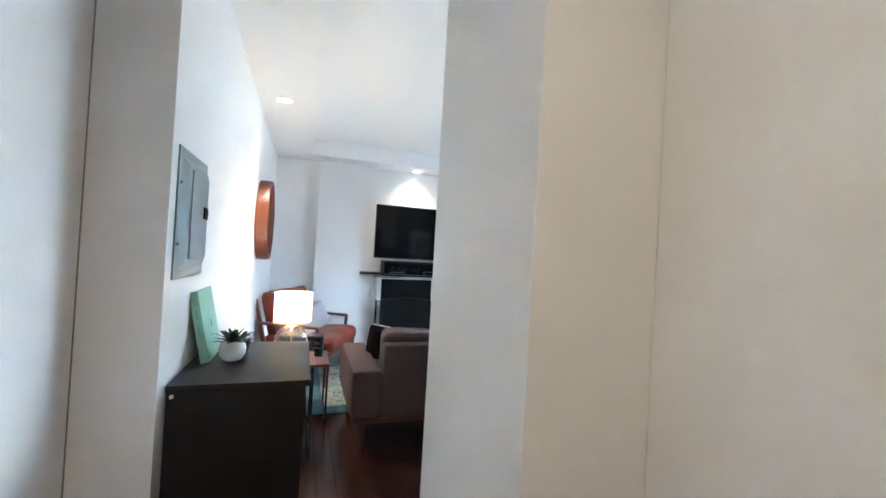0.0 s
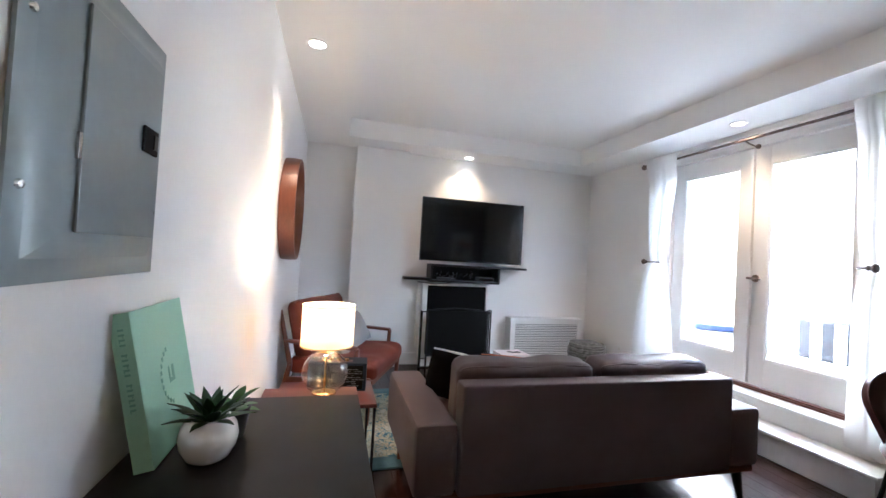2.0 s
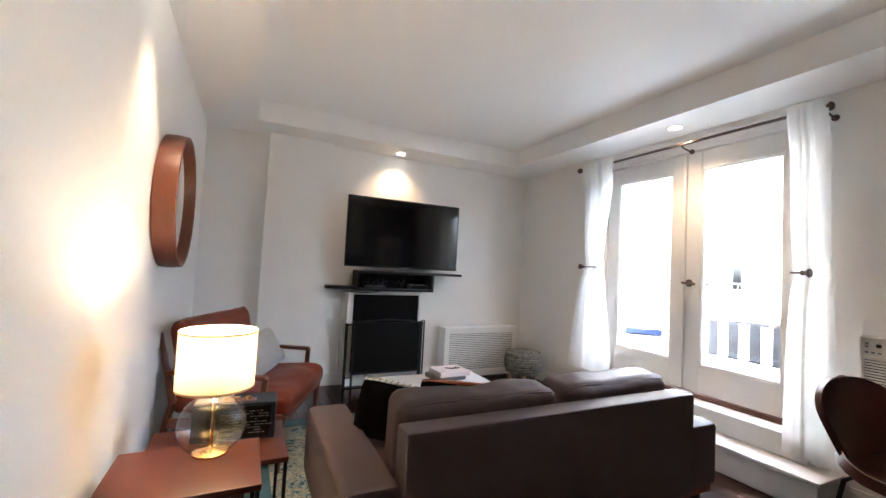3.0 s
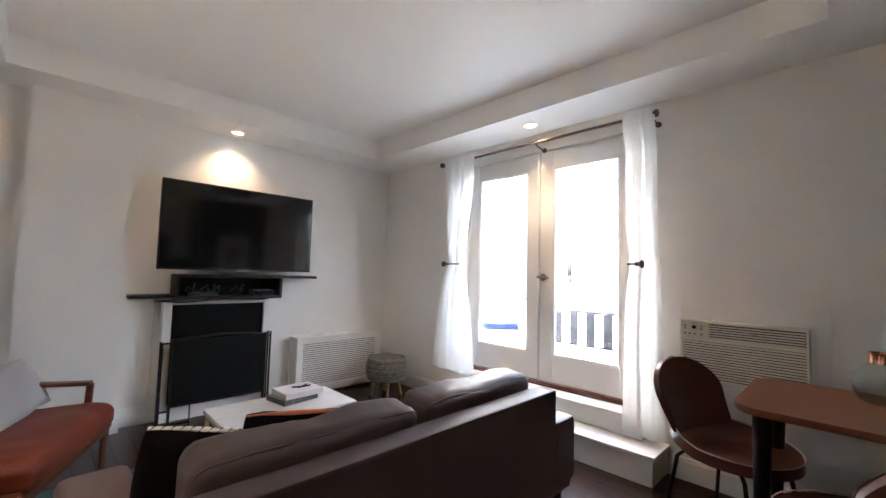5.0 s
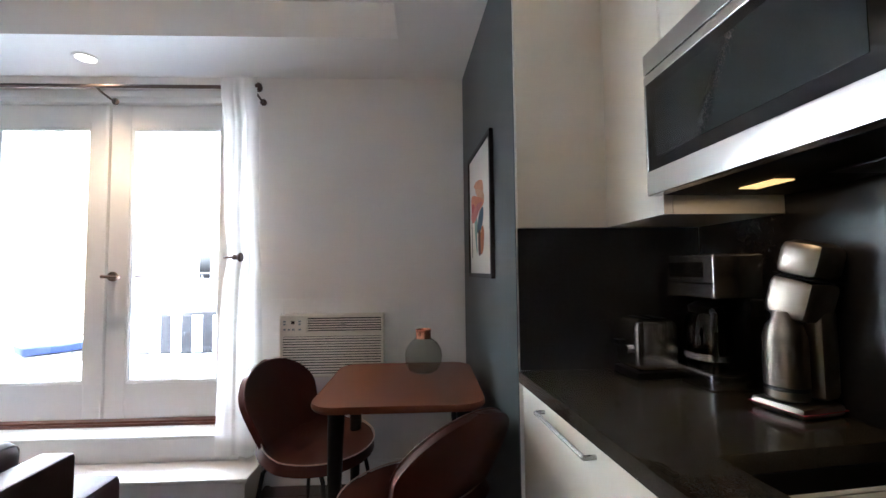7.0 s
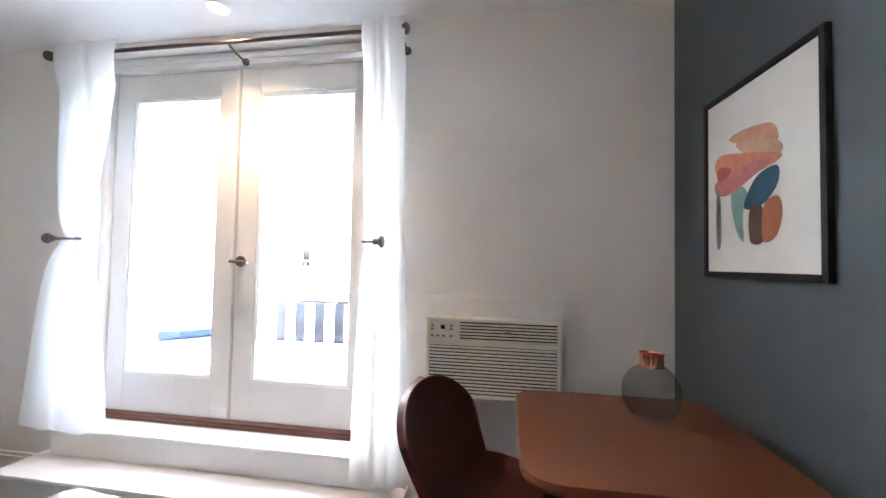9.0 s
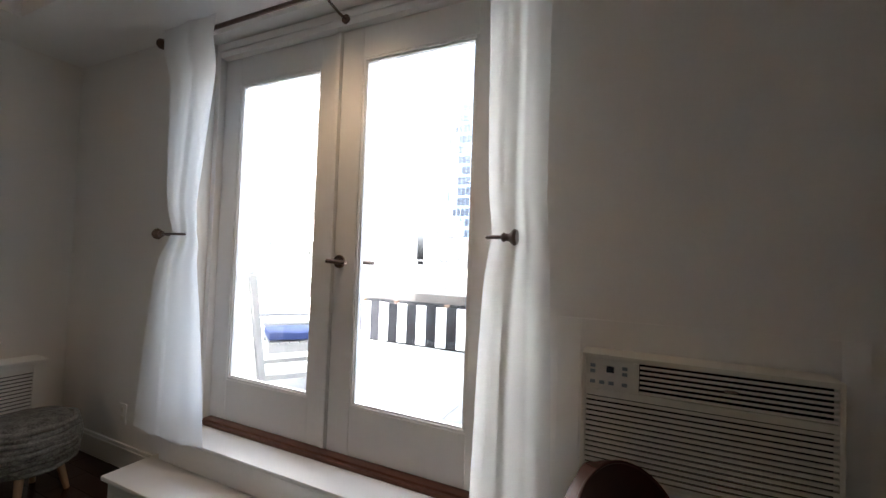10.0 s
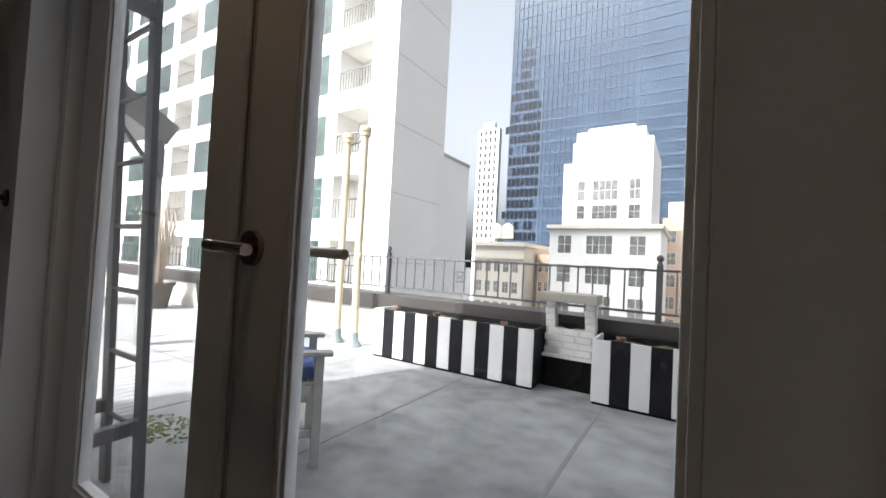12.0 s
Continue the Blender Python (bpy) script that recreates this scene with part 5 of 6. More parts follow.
GLOW2 = glowing("cooktop lamp glow", (1.0, 0.55, 0.18), 0.05)
part("lamp_lens", B((0.565, 0.16, -0.001, 0.66, 0.205, 0.002)), GLOW2, mw, "lit amber lamp lens")
lp = new("hood_lamp", bpy.data.lights.new("hood_lamp", "AREA"))
lp.data.energy, lp.data.color, lp.data.size = 0.008, (1.0, 0.66, 0.34), 0.1
lp.parent = mw
lp.matrix_basis = pose(0.61, 0.182, -0.006)

ts = thing("toaster", "brushed steel toaster with black base on the worktop", "toaster", pose(1.958, 1.372, 0.905, 0, 0, 4) @ Matrix.Diagonal((0.78, 0.85, 0.98, 1)))
bm = B((-0.085, -0.08, 0.022, 0.085, 0.085, 0.185), bevel=0.028)
part("body", bm, STEEL, ts)
part("base", B((-0.09, -0.085, 0.0, 0.09, 0.09, 0.024), bevel=0.008), BLACK, ts, "black plastic base")
part("slot", B((-0.06, -0.045, 0.183, 0.06, -0.02, 0.1865), (-0.06, 0.015, 0.183, 0.06, 0.04, 0.1865)), BLACK, ts)
part("lever", B((0.02, 0.085, 0.095, 0.06, 0.105, 0.112), bevel=0.004), BLACK, ts)
bm = bmesh.new()
rod(bm, (-0.03, 0.085, 0.09), (-0.03, 0.1, 0.09), 0.014, 0.013, 16)
part("dial", bm, STEEL, ts)

cm = thing("coffee_maker", "steel and black drip coffee maker with glass jug", "coffee maker", pose(1.86, 1.222, 0.905) @ Matrix.Diagonal((1.06, 0.83, 1.09, 1)))
part("base", B((-0.1, -0.09, 0, 0.1, 0.105, 0.045), bevel=0.008), STEEL, cm)
part("tower", B((-0.1, -0.09, 0.045, 0.1, -0.03, 0.23), bevel=0.004), BLACK, cm)
part("head", B((-0.1, -0.09, 0.23, 0.1, 0.085, 0.345), bevel=0.008), STEEL, cm)
part("display", B((-0.06, 0.085, 0.285, 0.085, 0.0868, 0.325)), BLACKGLASS, cm, "black glass display")
part("seam", B((-0.098, 0.0845, 0.268, 0.098, 0.0862, 0.272)), BLACK, cm)
jug = bmesh.new()
lathe(jug, [(0, 0.047), (0.058, 0.047), (0.068, 0.07), (0.07, 0.12), (0.06, 0.17), (0.048, 0.19), (0.046, 0.19), (0.058, 0.168), (0.067, 0.12), (0.065, 0.072), (0, 0.052)], c=(0, 0.025, 0), seg=32)
SMOKE = pane_glass("smoky glass", (0.35, 0.35, 0.36), 0.02, 1.15)
j = part("jug", jug, SMOKE, cm, "smoky glass jug")
bm = bmesh.new()
lathe(bm, [(0, 0.19), (0.05, 0.19), (0.052, 0.205), (0.03, 0.218), (0, 0.219)], c=(0, 0.025, 0), seg=28)
part("lid", bm, BLACK, j)
bm = bmesh.new()
lathe(bm, [(0.0665, 0.066), (0.0705, 0.068), (0.0712, 0.082), (0.068, 0.084)], c=(0, 0.025, 0), seg=32)
part("band", bm, STEEL, j, "steel band")
bm = bmesh.new()
tube(bm, [(-0.045, 0.045, 0.195), (-0.085, 0.075, 0.19), (-0.095, 0.085, 0.15), (-0.085, 0.075, 0.09), (-0.06, 0.055, 0.075)], 0.009)
part("handle", bm, BLACK, j)

WARMSTEEL = mat("warm brushed steel", (0.30, 0.265, 0.22), 0.36, metal=1.0, vary=0.06, fine=25, coarse=5, bump=0.0, stretch=(1, 1, 14), rvary=0.03)
RED = mat("red indicator line", (0.4, 0.02, 0.03), 0.4, vary=0.1)
kt = thing("water_carbonator", "shiny steel drinks machine with a thin red line", "drinks machine", pose(1.615, 1.212, 0.905, 0, 0, 12))
part("base", B((-0.062, -0.072, 0, 0.062, 0.062, 0.03), bevel=0.014), WARMSTEEL, kt)
part("line", B((-0.0626, -0.0726, 0.0135, 0.0626, 0.0626, 0.0158), bevel=0.001), RED, kt, "thin red line")
part("column", B((-0.058, -0.07, 0.034, 0.058, -0.012, 0.245), bevel=0.018), WARMSTEEL, kt)
bm = bmesh.new()
lathe(bm, [(0, 0.034), (0.04, 0.034), (0.043, 0.042), (0.043, 0.17), (0.036, 0.20), (0.024, 0.215), (0.022, 0.235), (0, 0.236)], c=(0, 0.022, 0), seg=32)
bottle = part("bottle", bm, WARMSTEEL, kt)
bm = bmesh.new()
lathe(bm, [(0.0432, 0.055), (0.0438, 0.057), (0.0438, 0.062), (0.0432, 0.064)], c=(0, 0.022, 0), seg=32)
part("band", bm, BLACKMETAL, bottle)
tilt = pose(0, -0.012, 0.215, 5, -13, 0)
part("head", turned(B((-0.05, -0.055, 0.0, 0.05, 0.048, 0.10), bevel=0.02), tilt), WARMSTEEL, kt)
part("head_seam", turned(B((-0.048, -0.053, 0.098, 0.048, 0.046, 0.102), bevel=0.0015), tilt), BLACK, kt)
part("tower", turned(B((-0.046, -0.055, 0.10, 0.05, 0.042, 0.185), bevel=0.022), tilt), WARMSTEEL, kt)
part("knob", turned(B((-0.02, -0.012, -0.024, 0.02, 0.014, 0.024), bevel=0.009), pose(0.052, 0.03, 0.235, 0, 0, -40)), BLACK, kt, "black plastic knob")

fr = thing("refrigerator", "tall dark steel refrigerator beside the passage wall", "refrigerator", pose(0.425, 1.095, 0))
DARKSTEEL = mat("dark brown steel", (0.045, 0.032, 0.03), 0.35, metal=0.3, vary=0.1, fine=80, coarse=4, bump=0.03)
part("body", B((0.0, 0.0, 0.02, 0.53, 0.5, 1.80), bevel=0.004), DARKSTEEL, fr)
part("door", B((0.0, 0.503, 0.02, 0.53, 0.565, 1.303), bevel=0.002), DARKSTEEL, fr)
part("freezer_door", B((0.0, 0.503, 1.3036, 0.53, 0.565, 1.80), bevel=0.002), DARKSTEEL, fr)
part("filler_panel", B((0.0, 0.0, 1.803, 0.53, 0.555, 2.428)), DARKSTEEL, fr)
part("foot", B((0.02, 0.02, 0, 0.51, 0.5, 0.0199)), BLACK, fr)
for z0, z1 in ((0.8, 1.25), (1.34, 1.62)):
    bm = bmesh.new()
    tube(bm, [(0.49, 0.565, z0), (0.49, 0.60, z0 + 0.02), (0.49, 0.60, z1 - 0.02), (0.49, 0.565, z1)], 0.009)
    part("handle", bm, STEEL, fr)

# ---- terrace ----
TZ = 0.20
ROOFING = mat("weathered grey roof sheet", (0.17, 0.175, 0.18), 0.7, vary=0.5, fine=5, coarse=0.8, bump=0.35, dist=0.008, second=(0.38, 0.385, 0.385), stretch=(1.15, 0.9, 1))
STUCCO = mat("pale exterior stucco", (0.55, 0.53, 0.49), 0.85, vary=0.08, fine=60, coarse=2, bump=0.3, dist=0.004)
CURBMAT = mat("dark bronze flashing", (0.05, 0.045, 0.042), 0.5, vary=0.2, fine=30, coarse=3, bump=0.1)
RAILMAT = mat("grey painted iron", (0.10, 0.10, 0.105), 0.5, vary=0.2, fine=60, coarse=6, bump=0.1)
PIPEMAT = mat("cream painted pipe", (0.62, 0.54, 0.38), 0.5, vary=0.2, fine=30, coarse=5, bump=0.1)
WHITEBOARD = mat("white painted planter board", (0.74, 0.74, 0.73), 0.6, vary=0.1, fine=40, coarse=8, bump=0.15, stretch=(4, 4, 0.5))
BLACKBOARD = mat("black painted planter board", (0.010, 0.010, 0.012), 0.6, spec=0.2, vary=0.3, fine=40, coarse=8, bump=0.15, stretch=(4, 4, 0.5))
SOIL2 = mat("dry soil and moss", (0.14, 0.10, 0.06), 0.95, vary=0.5, fine=80, coarse=12, bump=0.8, dist=0.01, second=(0.16, 0.17, 0.06))
TERRACOTTA = mat("faded terracotta", (0.24, 0.15, 0.11), 0.7, vary=0.15)
WBRICK = mat("whitewashed brick", (0.66, 0.65, 0.62), 0.8, vary=0.12, fine=50, coarse=10, bump=0.4, dist=0.003)
CONCRETE = mat("grey concrete slab", (0.40, 0.38, 0.33), 0.85, vary=0.15, fine=60, coarse=6, bump=0.3, dist=0.003)
GREYWOOD = mat("weathered white-grey wood", (0.42, 0.41, 0.39), 0.7, vary=0.15, fine=25, coarse=6, bump=0.15, stretch=(4, 4, 0.7))
BLUECLOTH = mat("blue outdoor cushion", (0.05, 0.075, 0.22), 0.85, vary=0.12, fine=250, coarse=6, bump=0.2)
MOSS = mat("green moss", (0.11, 0.14, 0.03), 0.95, vary=0.4, fine=120, coarse=20, bump=0.9, dist=0.006)

solid("terrace_floor", B((3.31, -8, -0.6, 6.5, 26, TZ)), ROOFING, "weathered grey roof terrace floor with seams and stains", "terrace floor", "structure")
bm = bmesh.new()
for y in (2.75, 3.9, 5.05, 6.2, 7.35, 8.5, 9.65, 10.8):
    box(bm, 3.33, y - 0.011, TZ, 6.06, y + 0.011, TZ + 0.003)
box(bm, 4.75, 6.3, TZ, 4.79, 13, TZ + 0.0035)
solid("roof_seam", bm, mat("tarred seam", (0.20, 0.20, 0.20), 0.8, vary=0.25, fine=40, coarse=5, bump=0.3), "dark tarred seams across the roof terrace", "seam", "structure")
solid("outer_wall", B((-8, -14, 2.8, 3.31, 6.57, 9.5), (-8, 6.57, -0.6, 3.0, 6.9, 2.6)), STUCCO, "pale stucco outer walls of the upper storeys", "outer wall", "structure")
rngm = random.Random(21)
bm = bmesh.new()
for k in range(170):
    a, r = rngm.uniform(0, 6.3), rngm.uniform(0, 1) ** 0.6
    x, y = 3.98 + 0.17 * r * math.cos(a), 5.86 + 0.26 * r * math.sin(a)
    q = rngm.uniform(0.005, 0.018) * (1.15 - 0.6 * r)
    lathe(bm, [(q, 0.0), (q * 0.8, 0.004), (0, 0.007)], c=(x, y, TZ), seg=6)
tagged(solid("moss_patch", bm, MOSS, "bright green moss patch on the terrace floor", "moss"), kind="stuff")

cb = thing("parapet", "low dark metal-clad parapet along the terrace edge", "parapet", kind="structure")
part("curb", B((6.5, -8, -0.6, 6.78, 26, 0.72)), STUCCO, cb)
part("coping", B((6.47, -8, 0.62, 6.80, 26, 0.80), bevel=0.006), CURBMAT, cb, "dark metal coping")

rl = thing("railing", "grey iron railing with ball-topped posts", "railing", pose(6.62, 0, 0))
part("top_rail", B((-0.022, -2.0, 1.222, 0.022, 16, 1.242), bevel=0.003), RAILMAT, rl)
part("bottom_rail", B((-0.012, -2.0, 0.865, 0.012, 16, 0.885), bevel=0.002), RAILMAT, rl)
posts = [3.585 + 2.875 * k for k in range(-1, 5)]
for y in posts:
    bm = B((-0.024, y - 0.024, 0.80, 0.024, y + 0.024, 1.285), bevel=0.003)
    lathe(bm, [(0.024, 1.285), (0.016, 1.293), (0.014, 1.30), (0.026, 1.315), (0.03, 1.332), (0.024, 1.35), (0.008, 1.362), (0, 1.363)], c=(0, y, 0), seg=14)
    part("post", bm, RAILMAT, rl)
bar = mesh_of("baluster", B((-0.006, -0.006, 0.885, 0.006, 0.006, 1.222)), RAILMAT)
y = -1.9
while y < 15.9:
    if min(abs(y - q) for q in posts) > 0.05:
        o = new("baluster", bar)
        o.parent, o.location = rl, (0, y, 0)
    y += 0.1307
for yc in (5.476, 8.35):
    bm = bmesh.new()
    for sy in (-1, 1):
        for sz in (-1, 1):
            tube(bm, [(0, yc + sy * 0.005, 1.055), (0, yc + sy * 0.035, 1.055 + sz * 0.015), (0, yc + sy * 0.045, 1.055 + sz * 0.045), (0, yc + sy * 0.025, 1.055 + sz * 0.06), (0, yc + sy * 0.012, 1.055 + sz * 0.045)], 0.006, 6)
    part("scroll", bm, RAILMAT, rl, "small iron scroll")


def planter(y0, y1, first, count, label):
    p = thing("planter_box", label, "planter", pose(6.07, y0, TZ), group="striped planter boxes")
    w = (y1 - y0) / count
    h = 0.49
    for k in range(count):
        dark = (k + first) % 2
        part("board", B((0, k * w + 0.0015, 0.02, 0.02, (k + 1) * w - 0.0015, h + 0.004 * math.sin(k * 2.3)), bevel=0.002), BLACKBOARD if dark else WHITEBOARD, p)
    for y in (0.0, y1 - y0):
        part("end_board", B((0.0205, y - 0.02 * (y > 0.1), 0.02, 0.36, y + 0.02 * (y < 0.1), h), bevel=0.002), WHITEBOARD if y > 0.1 else BLACKBOARD, p)
    part("back_board", B((0.36, 0, 0.02, 0.38, y1 - y0, h)), BLACKBOARD, p)
    part("plinth", B((0.012, 0.01, 0, 0.37, y1 - y0 - 0.01, 0.0195)), BLACK, p)

    def top(u, v):
        x, y = 0.021 + 0.338 * u, 0.021 + (y1 - y0 - 0.042) * v
        return (x, y, h - 0.05 + 0.03 * noise.noise(Vector((x * 9, y * 9 + y0, 0))))
    bm = bmesh.new()
    sheet(bm, top, 10, 60)
    part("soil", bm, SOIL2, p, "dry mossy soil")
    return p


planter(4.45, 6.17, 0, 13, "long planter box of black and white striped boards")
planter(2.52, 3.99, 0, 11, "second striped black and white planter box")
for y, z in ((4.75, 0.705), (5.45, 0.70), (5.95, 0.70), (3.80, 0.705)):
    t = thing("small_pot", "small terracotta pot standing in the planter box", "pot", pose(6.16, y, 0.655), group="terracotta pots in the planters")
    bm = bmesh.new()
    lathe(bm, [(0, 0), (0.022, 0), (0.03, 0.045), (0.036, 0.047), (0.036, 0.06), (0.03, 0.06), (0.027, 0.05), (0, 0.045)], seg=18)
    part("body", bm, TERRACOTTA, t)

gs = thing("brick_stand", "whitewashed brick stand with a concrete slab on top", "brick stand", pose(6.30, 4.02, TZ))
part("base_block", B((0.0, 0.0, 0.0, 0.17, 0.42, 0.25)), BLACK, gs, "dark painted base")
part("shelf_slab", B((-0.015, -0.005, 0.25, 0.17, 0.425, 0.275), bevel=0.003), WBRICK, gs)
brk = mesh_of("brick", B((0, 0.002, 0.002, 0.10, 0.128, 0.054), bevel=0.003), WBRICK)
half = mesh_of("brick", B((0, 0.002, 0.002, 0.10, 0.086, 0.054), bevel=0.003), WBRICK)
for r in range(4):
    z = 0.275 + r * 0.056
    ys = (0.0, 0.13, 0.26) if r % 2 else (0.03, 0.16, 0.29)
    for y in ys:
        o = new("brick", brk)
        o.parent, o.location = gs, (0.03, y, z)
for r in range(4):
    z = 0.499 + r * 0.056
    for y in (0.0, 0.33):
        o = new("brick", half)
        o.parent, o.location = gs, (0.03 + 0.004 * (r % 2), y + 0.004 * ((r * 7) % 3 - 1), z)
part("mortar", B((0.04, 0.01, 0.275, 0.12, 0.41, 0.499), (0.04, 0.01, 0.499, 0.12, 0.08, 0.723), (0.04, 0.34, 0.499, 0.12, 0.41, 0.723)), CONCRETE, gs)
part("cap", B((-0.03, -0.02, 0.724, 0.19, 0.455, 0.80), bevel=0.008), CONCRETE, gs, "grey concrete cap slab")
bm = bmesh.new()
lathe(bm, [(0, 0), (0.035, 0), (0.06, 0.03), (0.066, 0.05), (0.06, 0.05), (0.05, 0.03), (0, 0.012)], seg=24)
solid("black_bowl", bm, BLACKMETAL, "black iron bowl on the brick stand", "bowl", m=pose(6.37, 4.24, TZ + 0.50))

for x, y, top in ((6.27, 6.90, 2.67), (6.24, 6.60, 2.71)):
    v = thing("vent_pipe", "tall cream painted vent pipe on the terrace", "pipe", pose(x, y, TZ), group="vent pipes")
    h = top - TZ
    bm = bmesh.new()
    rod(bm, (0, 0, 0.06), (0, 0, h - 0.06), 0.042, 0.042, 20)
    part("pipe", bm, PIPEMAT, v)
    bm = bmesh.new()
    lathe(bm, [(0.09, 0.0), (0.085, 0.02), (0.055, 0.07), (0.05, 0.16), (0.042, 0.16)], seg=20)
    part("flashing", bm, GREYMETAL, v)
    bm = bmesh.new()
    lathe(bm, [(0.042, h - 0.11), (0.062, h - 0.105), (0.064, h - 0.07), (0.05, h - 0.06), (0.066, h - 0.05), (0.068, h - 0.02), (0.06, h), (0, h)], seg=20)
    part("cap", bm, PIPEMAT, v)
    bm = bmesh.new()
    lathe(bm, [(0.042, 0.99), (0.052, 0.995), (0.052, 1.05), (0.042, 1.055)], seg=20)
    part("collar", bm, PIPEMAT, v)
bm = bmesh.new()
rod(bm, (6.24, 6.60, 2.57), (6.27, 6.90, 2.53), 0.012)
solid("pipe_brace", bm, RAILMAT, "thin iron brace between the vent pipes", "brace")
bm = bmesh.new()
rod(bm, (6.24, 6.99, 1.29), (6.24, 9.4, 1.27), 0.03)
solid("conduit", bm, RAILMAT, "dark horizontal conduit meeting the vent pipe", "conduit")

# outdoor chair
oc = thing("outdoor_chair", "weathered white wooden outdoor chair with blue cushion", "chair", pose(4.19, 5.21, TZ, 0, 0, -37))
for y in (-0.24, 0.24):
    part("front_leg", B((0.19, y - 0.022, 0, 0.235, y + 0.022, 0.53), bevel=0.004), GREYWOOD, oc)
    part("armrest", turned(B((-0.235, y - 0.035, 0.0, 0.275, y + 0.035, 0.024), bevel=0.009), pose(0, 0, 0.532, 0, 1, 0)), GREYWOOD, oc)
    bm = bmesh.new()
    box(bm, -0.022, -0.02, 0, 0.022, 0.02, 0.90, bevel=0.004)
    turned(bm, pose(-0.20, y, 0, 0, -7, 0))
    part("back_post", bm, GREYWOOD, oc)
    part("side_rail", B((-0.19, y - 0.012, 0.33, 0.19, y + 0.012, 0.39), bevel=0.002), GREYWOOD, oc)
    part("stretcher", B((-0.2, y - 0.011, 0.14, 0.19, y + 0.011, 0.175), bevel=0.002), GREYWOOD, oc)
part("front_rail", B((0.20, -0.218, 0.33, 0.225, 0.218, 0.39), bevel=0.002), GREYWOOD, oc)
for k in range(6):
    part("seat_slat", B((-0.19 + k * 0.072, -0.25, 0.391, -0.125 + k * 0.072, 0.25, 0.408), bevel=0.003), GREYWOOD, oc)
for z in (0.56, 0.68, 0.80):
    bm = B((-0.01, -0.22, -0.035, 0.01, 0.22, 0.035), bevel=0.004)
    turned(bm, pose(-0.20 - 0.123 * z, 0, z, 0, -7, 0))
    part("back_slat", bm, GREYWOOD, oc)
bm = bmesh.new()
cushion(bm, -0.19, -0.235, 0, 0.225, 0.235, 0.075, puff=0.35, crease=0.006)
solid("seat_cushion", bm, BLUECLOTH, "blue cushion lying on the outdoor chair", "cushion", m=pose(4.19, 5.21, TZ + 0.408, 0, 0, -37))

# fixed ladder beside the door
ld = thing("ladder", "dark iron ladder fixed to the outer wall", "ladder", pose(3.60, 5.335, TZ, 0, -1.7, 0))
for y in (-0.155, 0.155):
    part("side_rail", B((-0.012, y - 0.03, 0, 0.012, y + 0.03, 4.6), bevel=0.002), RAILMAT, ld)
for k in range(16):
    bm = bmesh.new()
    rod(bm, (0, -0.155, 0.30 + k * 0.265), (0, 0.155, 0.30 + k * 0.265), 0.011)
    part("rung", bm, RAILMAT, ld)
for z in (0.30, 1.9, 3.5):
    part("wall_bracket", B((-0.31 + 0.03 * z, -0.19, z, -0.012, -0.15, z + 0.05), (-0.31 + 0.03 * z, 0.15, z, -0.012, 0.19, z + 0.05)), RAILMAT, ld)

# pot with a bare shrub, covered barbecue
sp2 = thing("potted_shrub", "bare twiggy shrub in a brown pot", "shrub", pose(6.05, 10.9, TZ))
bm = bmesh.new()
lathe(bm, [(0, 0), (0.17, 0), (0.24, 0.36), (0.27, 0.37), (0.27, 0.42), (0.23, 0.42), (0.21, 0.37), (0, 0.36)], seg=28)
part("pot", bm, mat("grey brown glazed pot", (0.10, 0.085, 0.075), 0.5, vary=0.2, fine=30, coarse=5), sp2)
TWIG = mat("dry twigs", (0.50, 0.43, 0.35), 0.9, vary=0.3)
rngt = random.Random(8)
bm = bmesh.new()
for k in range(110):
    a = rngt.uniform(0, 6.28)
    r0, r1 = rngt.uniform(0, 0.09), rngt.uniform(0.08, 0.30)
    h = rngt.uniform(0.7, 1.55)
    b = a + rngt.uniform(-0.6, 0.6)
    tube(bm, [(r0 * math.cos(a), r0 * math.sin(a), 0.36), (r1 * 0.6 * math.cos(a), r1 * 0.6 * math.sin(a), 0.36 + h * 0.6), (r1 * math.cos(b), r1 * math.sin(b), 0.36 + h), (r1 * 1.25 * math.cos(b), r1 * 1.25 * math.sin(b), 0.36 + h * 0.8)], 0.005, 4)
tagged(part("twigs", bm, TWIG, sp2), kind="stuff")
COVER = mat("grey vinyl cover", (0.38, 0.38, 0.37), 0.5, vary=0.15, fine=20, coarse=4, bump=0.3, dist=0.01)
bm = bmesh.new()
cushion(bm, -0.35, -0.6, 0, 0.35, 0.6, 1.05, puff=0.15, crease=0.09, n=20)
solid("covered_barbecue", bm, COVER, "barbecue under a creased grey vinyl cover", "barbecue", m=pose(5.2, 12.4, TZ))

cn = thing("canopy", "grey metal canopy on a post beyond the ladder", "canopy", pose(4.0, 8.0, TZ))
GREYSHEET = mat("weathered grey sheet metal", (0.20, 0.20, 0.20), 0.6, vary=0.2, fine=20, coarse=3, bump=0.1)
part("roof", turned(B((-0.55, 0.0, 0.0, 1.02, 1.3, 0.05), bevel=0.004), pose(0, 0, 2.72, 0, 28, 0)), GREYSHEET, cn)
part("fascia", turned(B((-0.55, -0.02, -0.20, 1.02, -0.002, 0.03)), pose(0, 0, 2.72, 0, 28, 0)), GREYSHEET, cn)
part("post", B((0.72, 0.1, 0.0, 0.84, 0.2, 2.18), bevel=0.004), GREYSHEET, cn)
part("post", B((-0.42, 0.1, 0.0, -0.34, 0.18, 2.75), bevel=0.004), RAILMAT, cn)
bm = bmesh.new()
rod(bm, (0.38, 0.08, 2.25), (0.8, 0.08, 1.72), 0.025)
part("brace", bm, RAILMAT, cn, "dark diagonal brace")

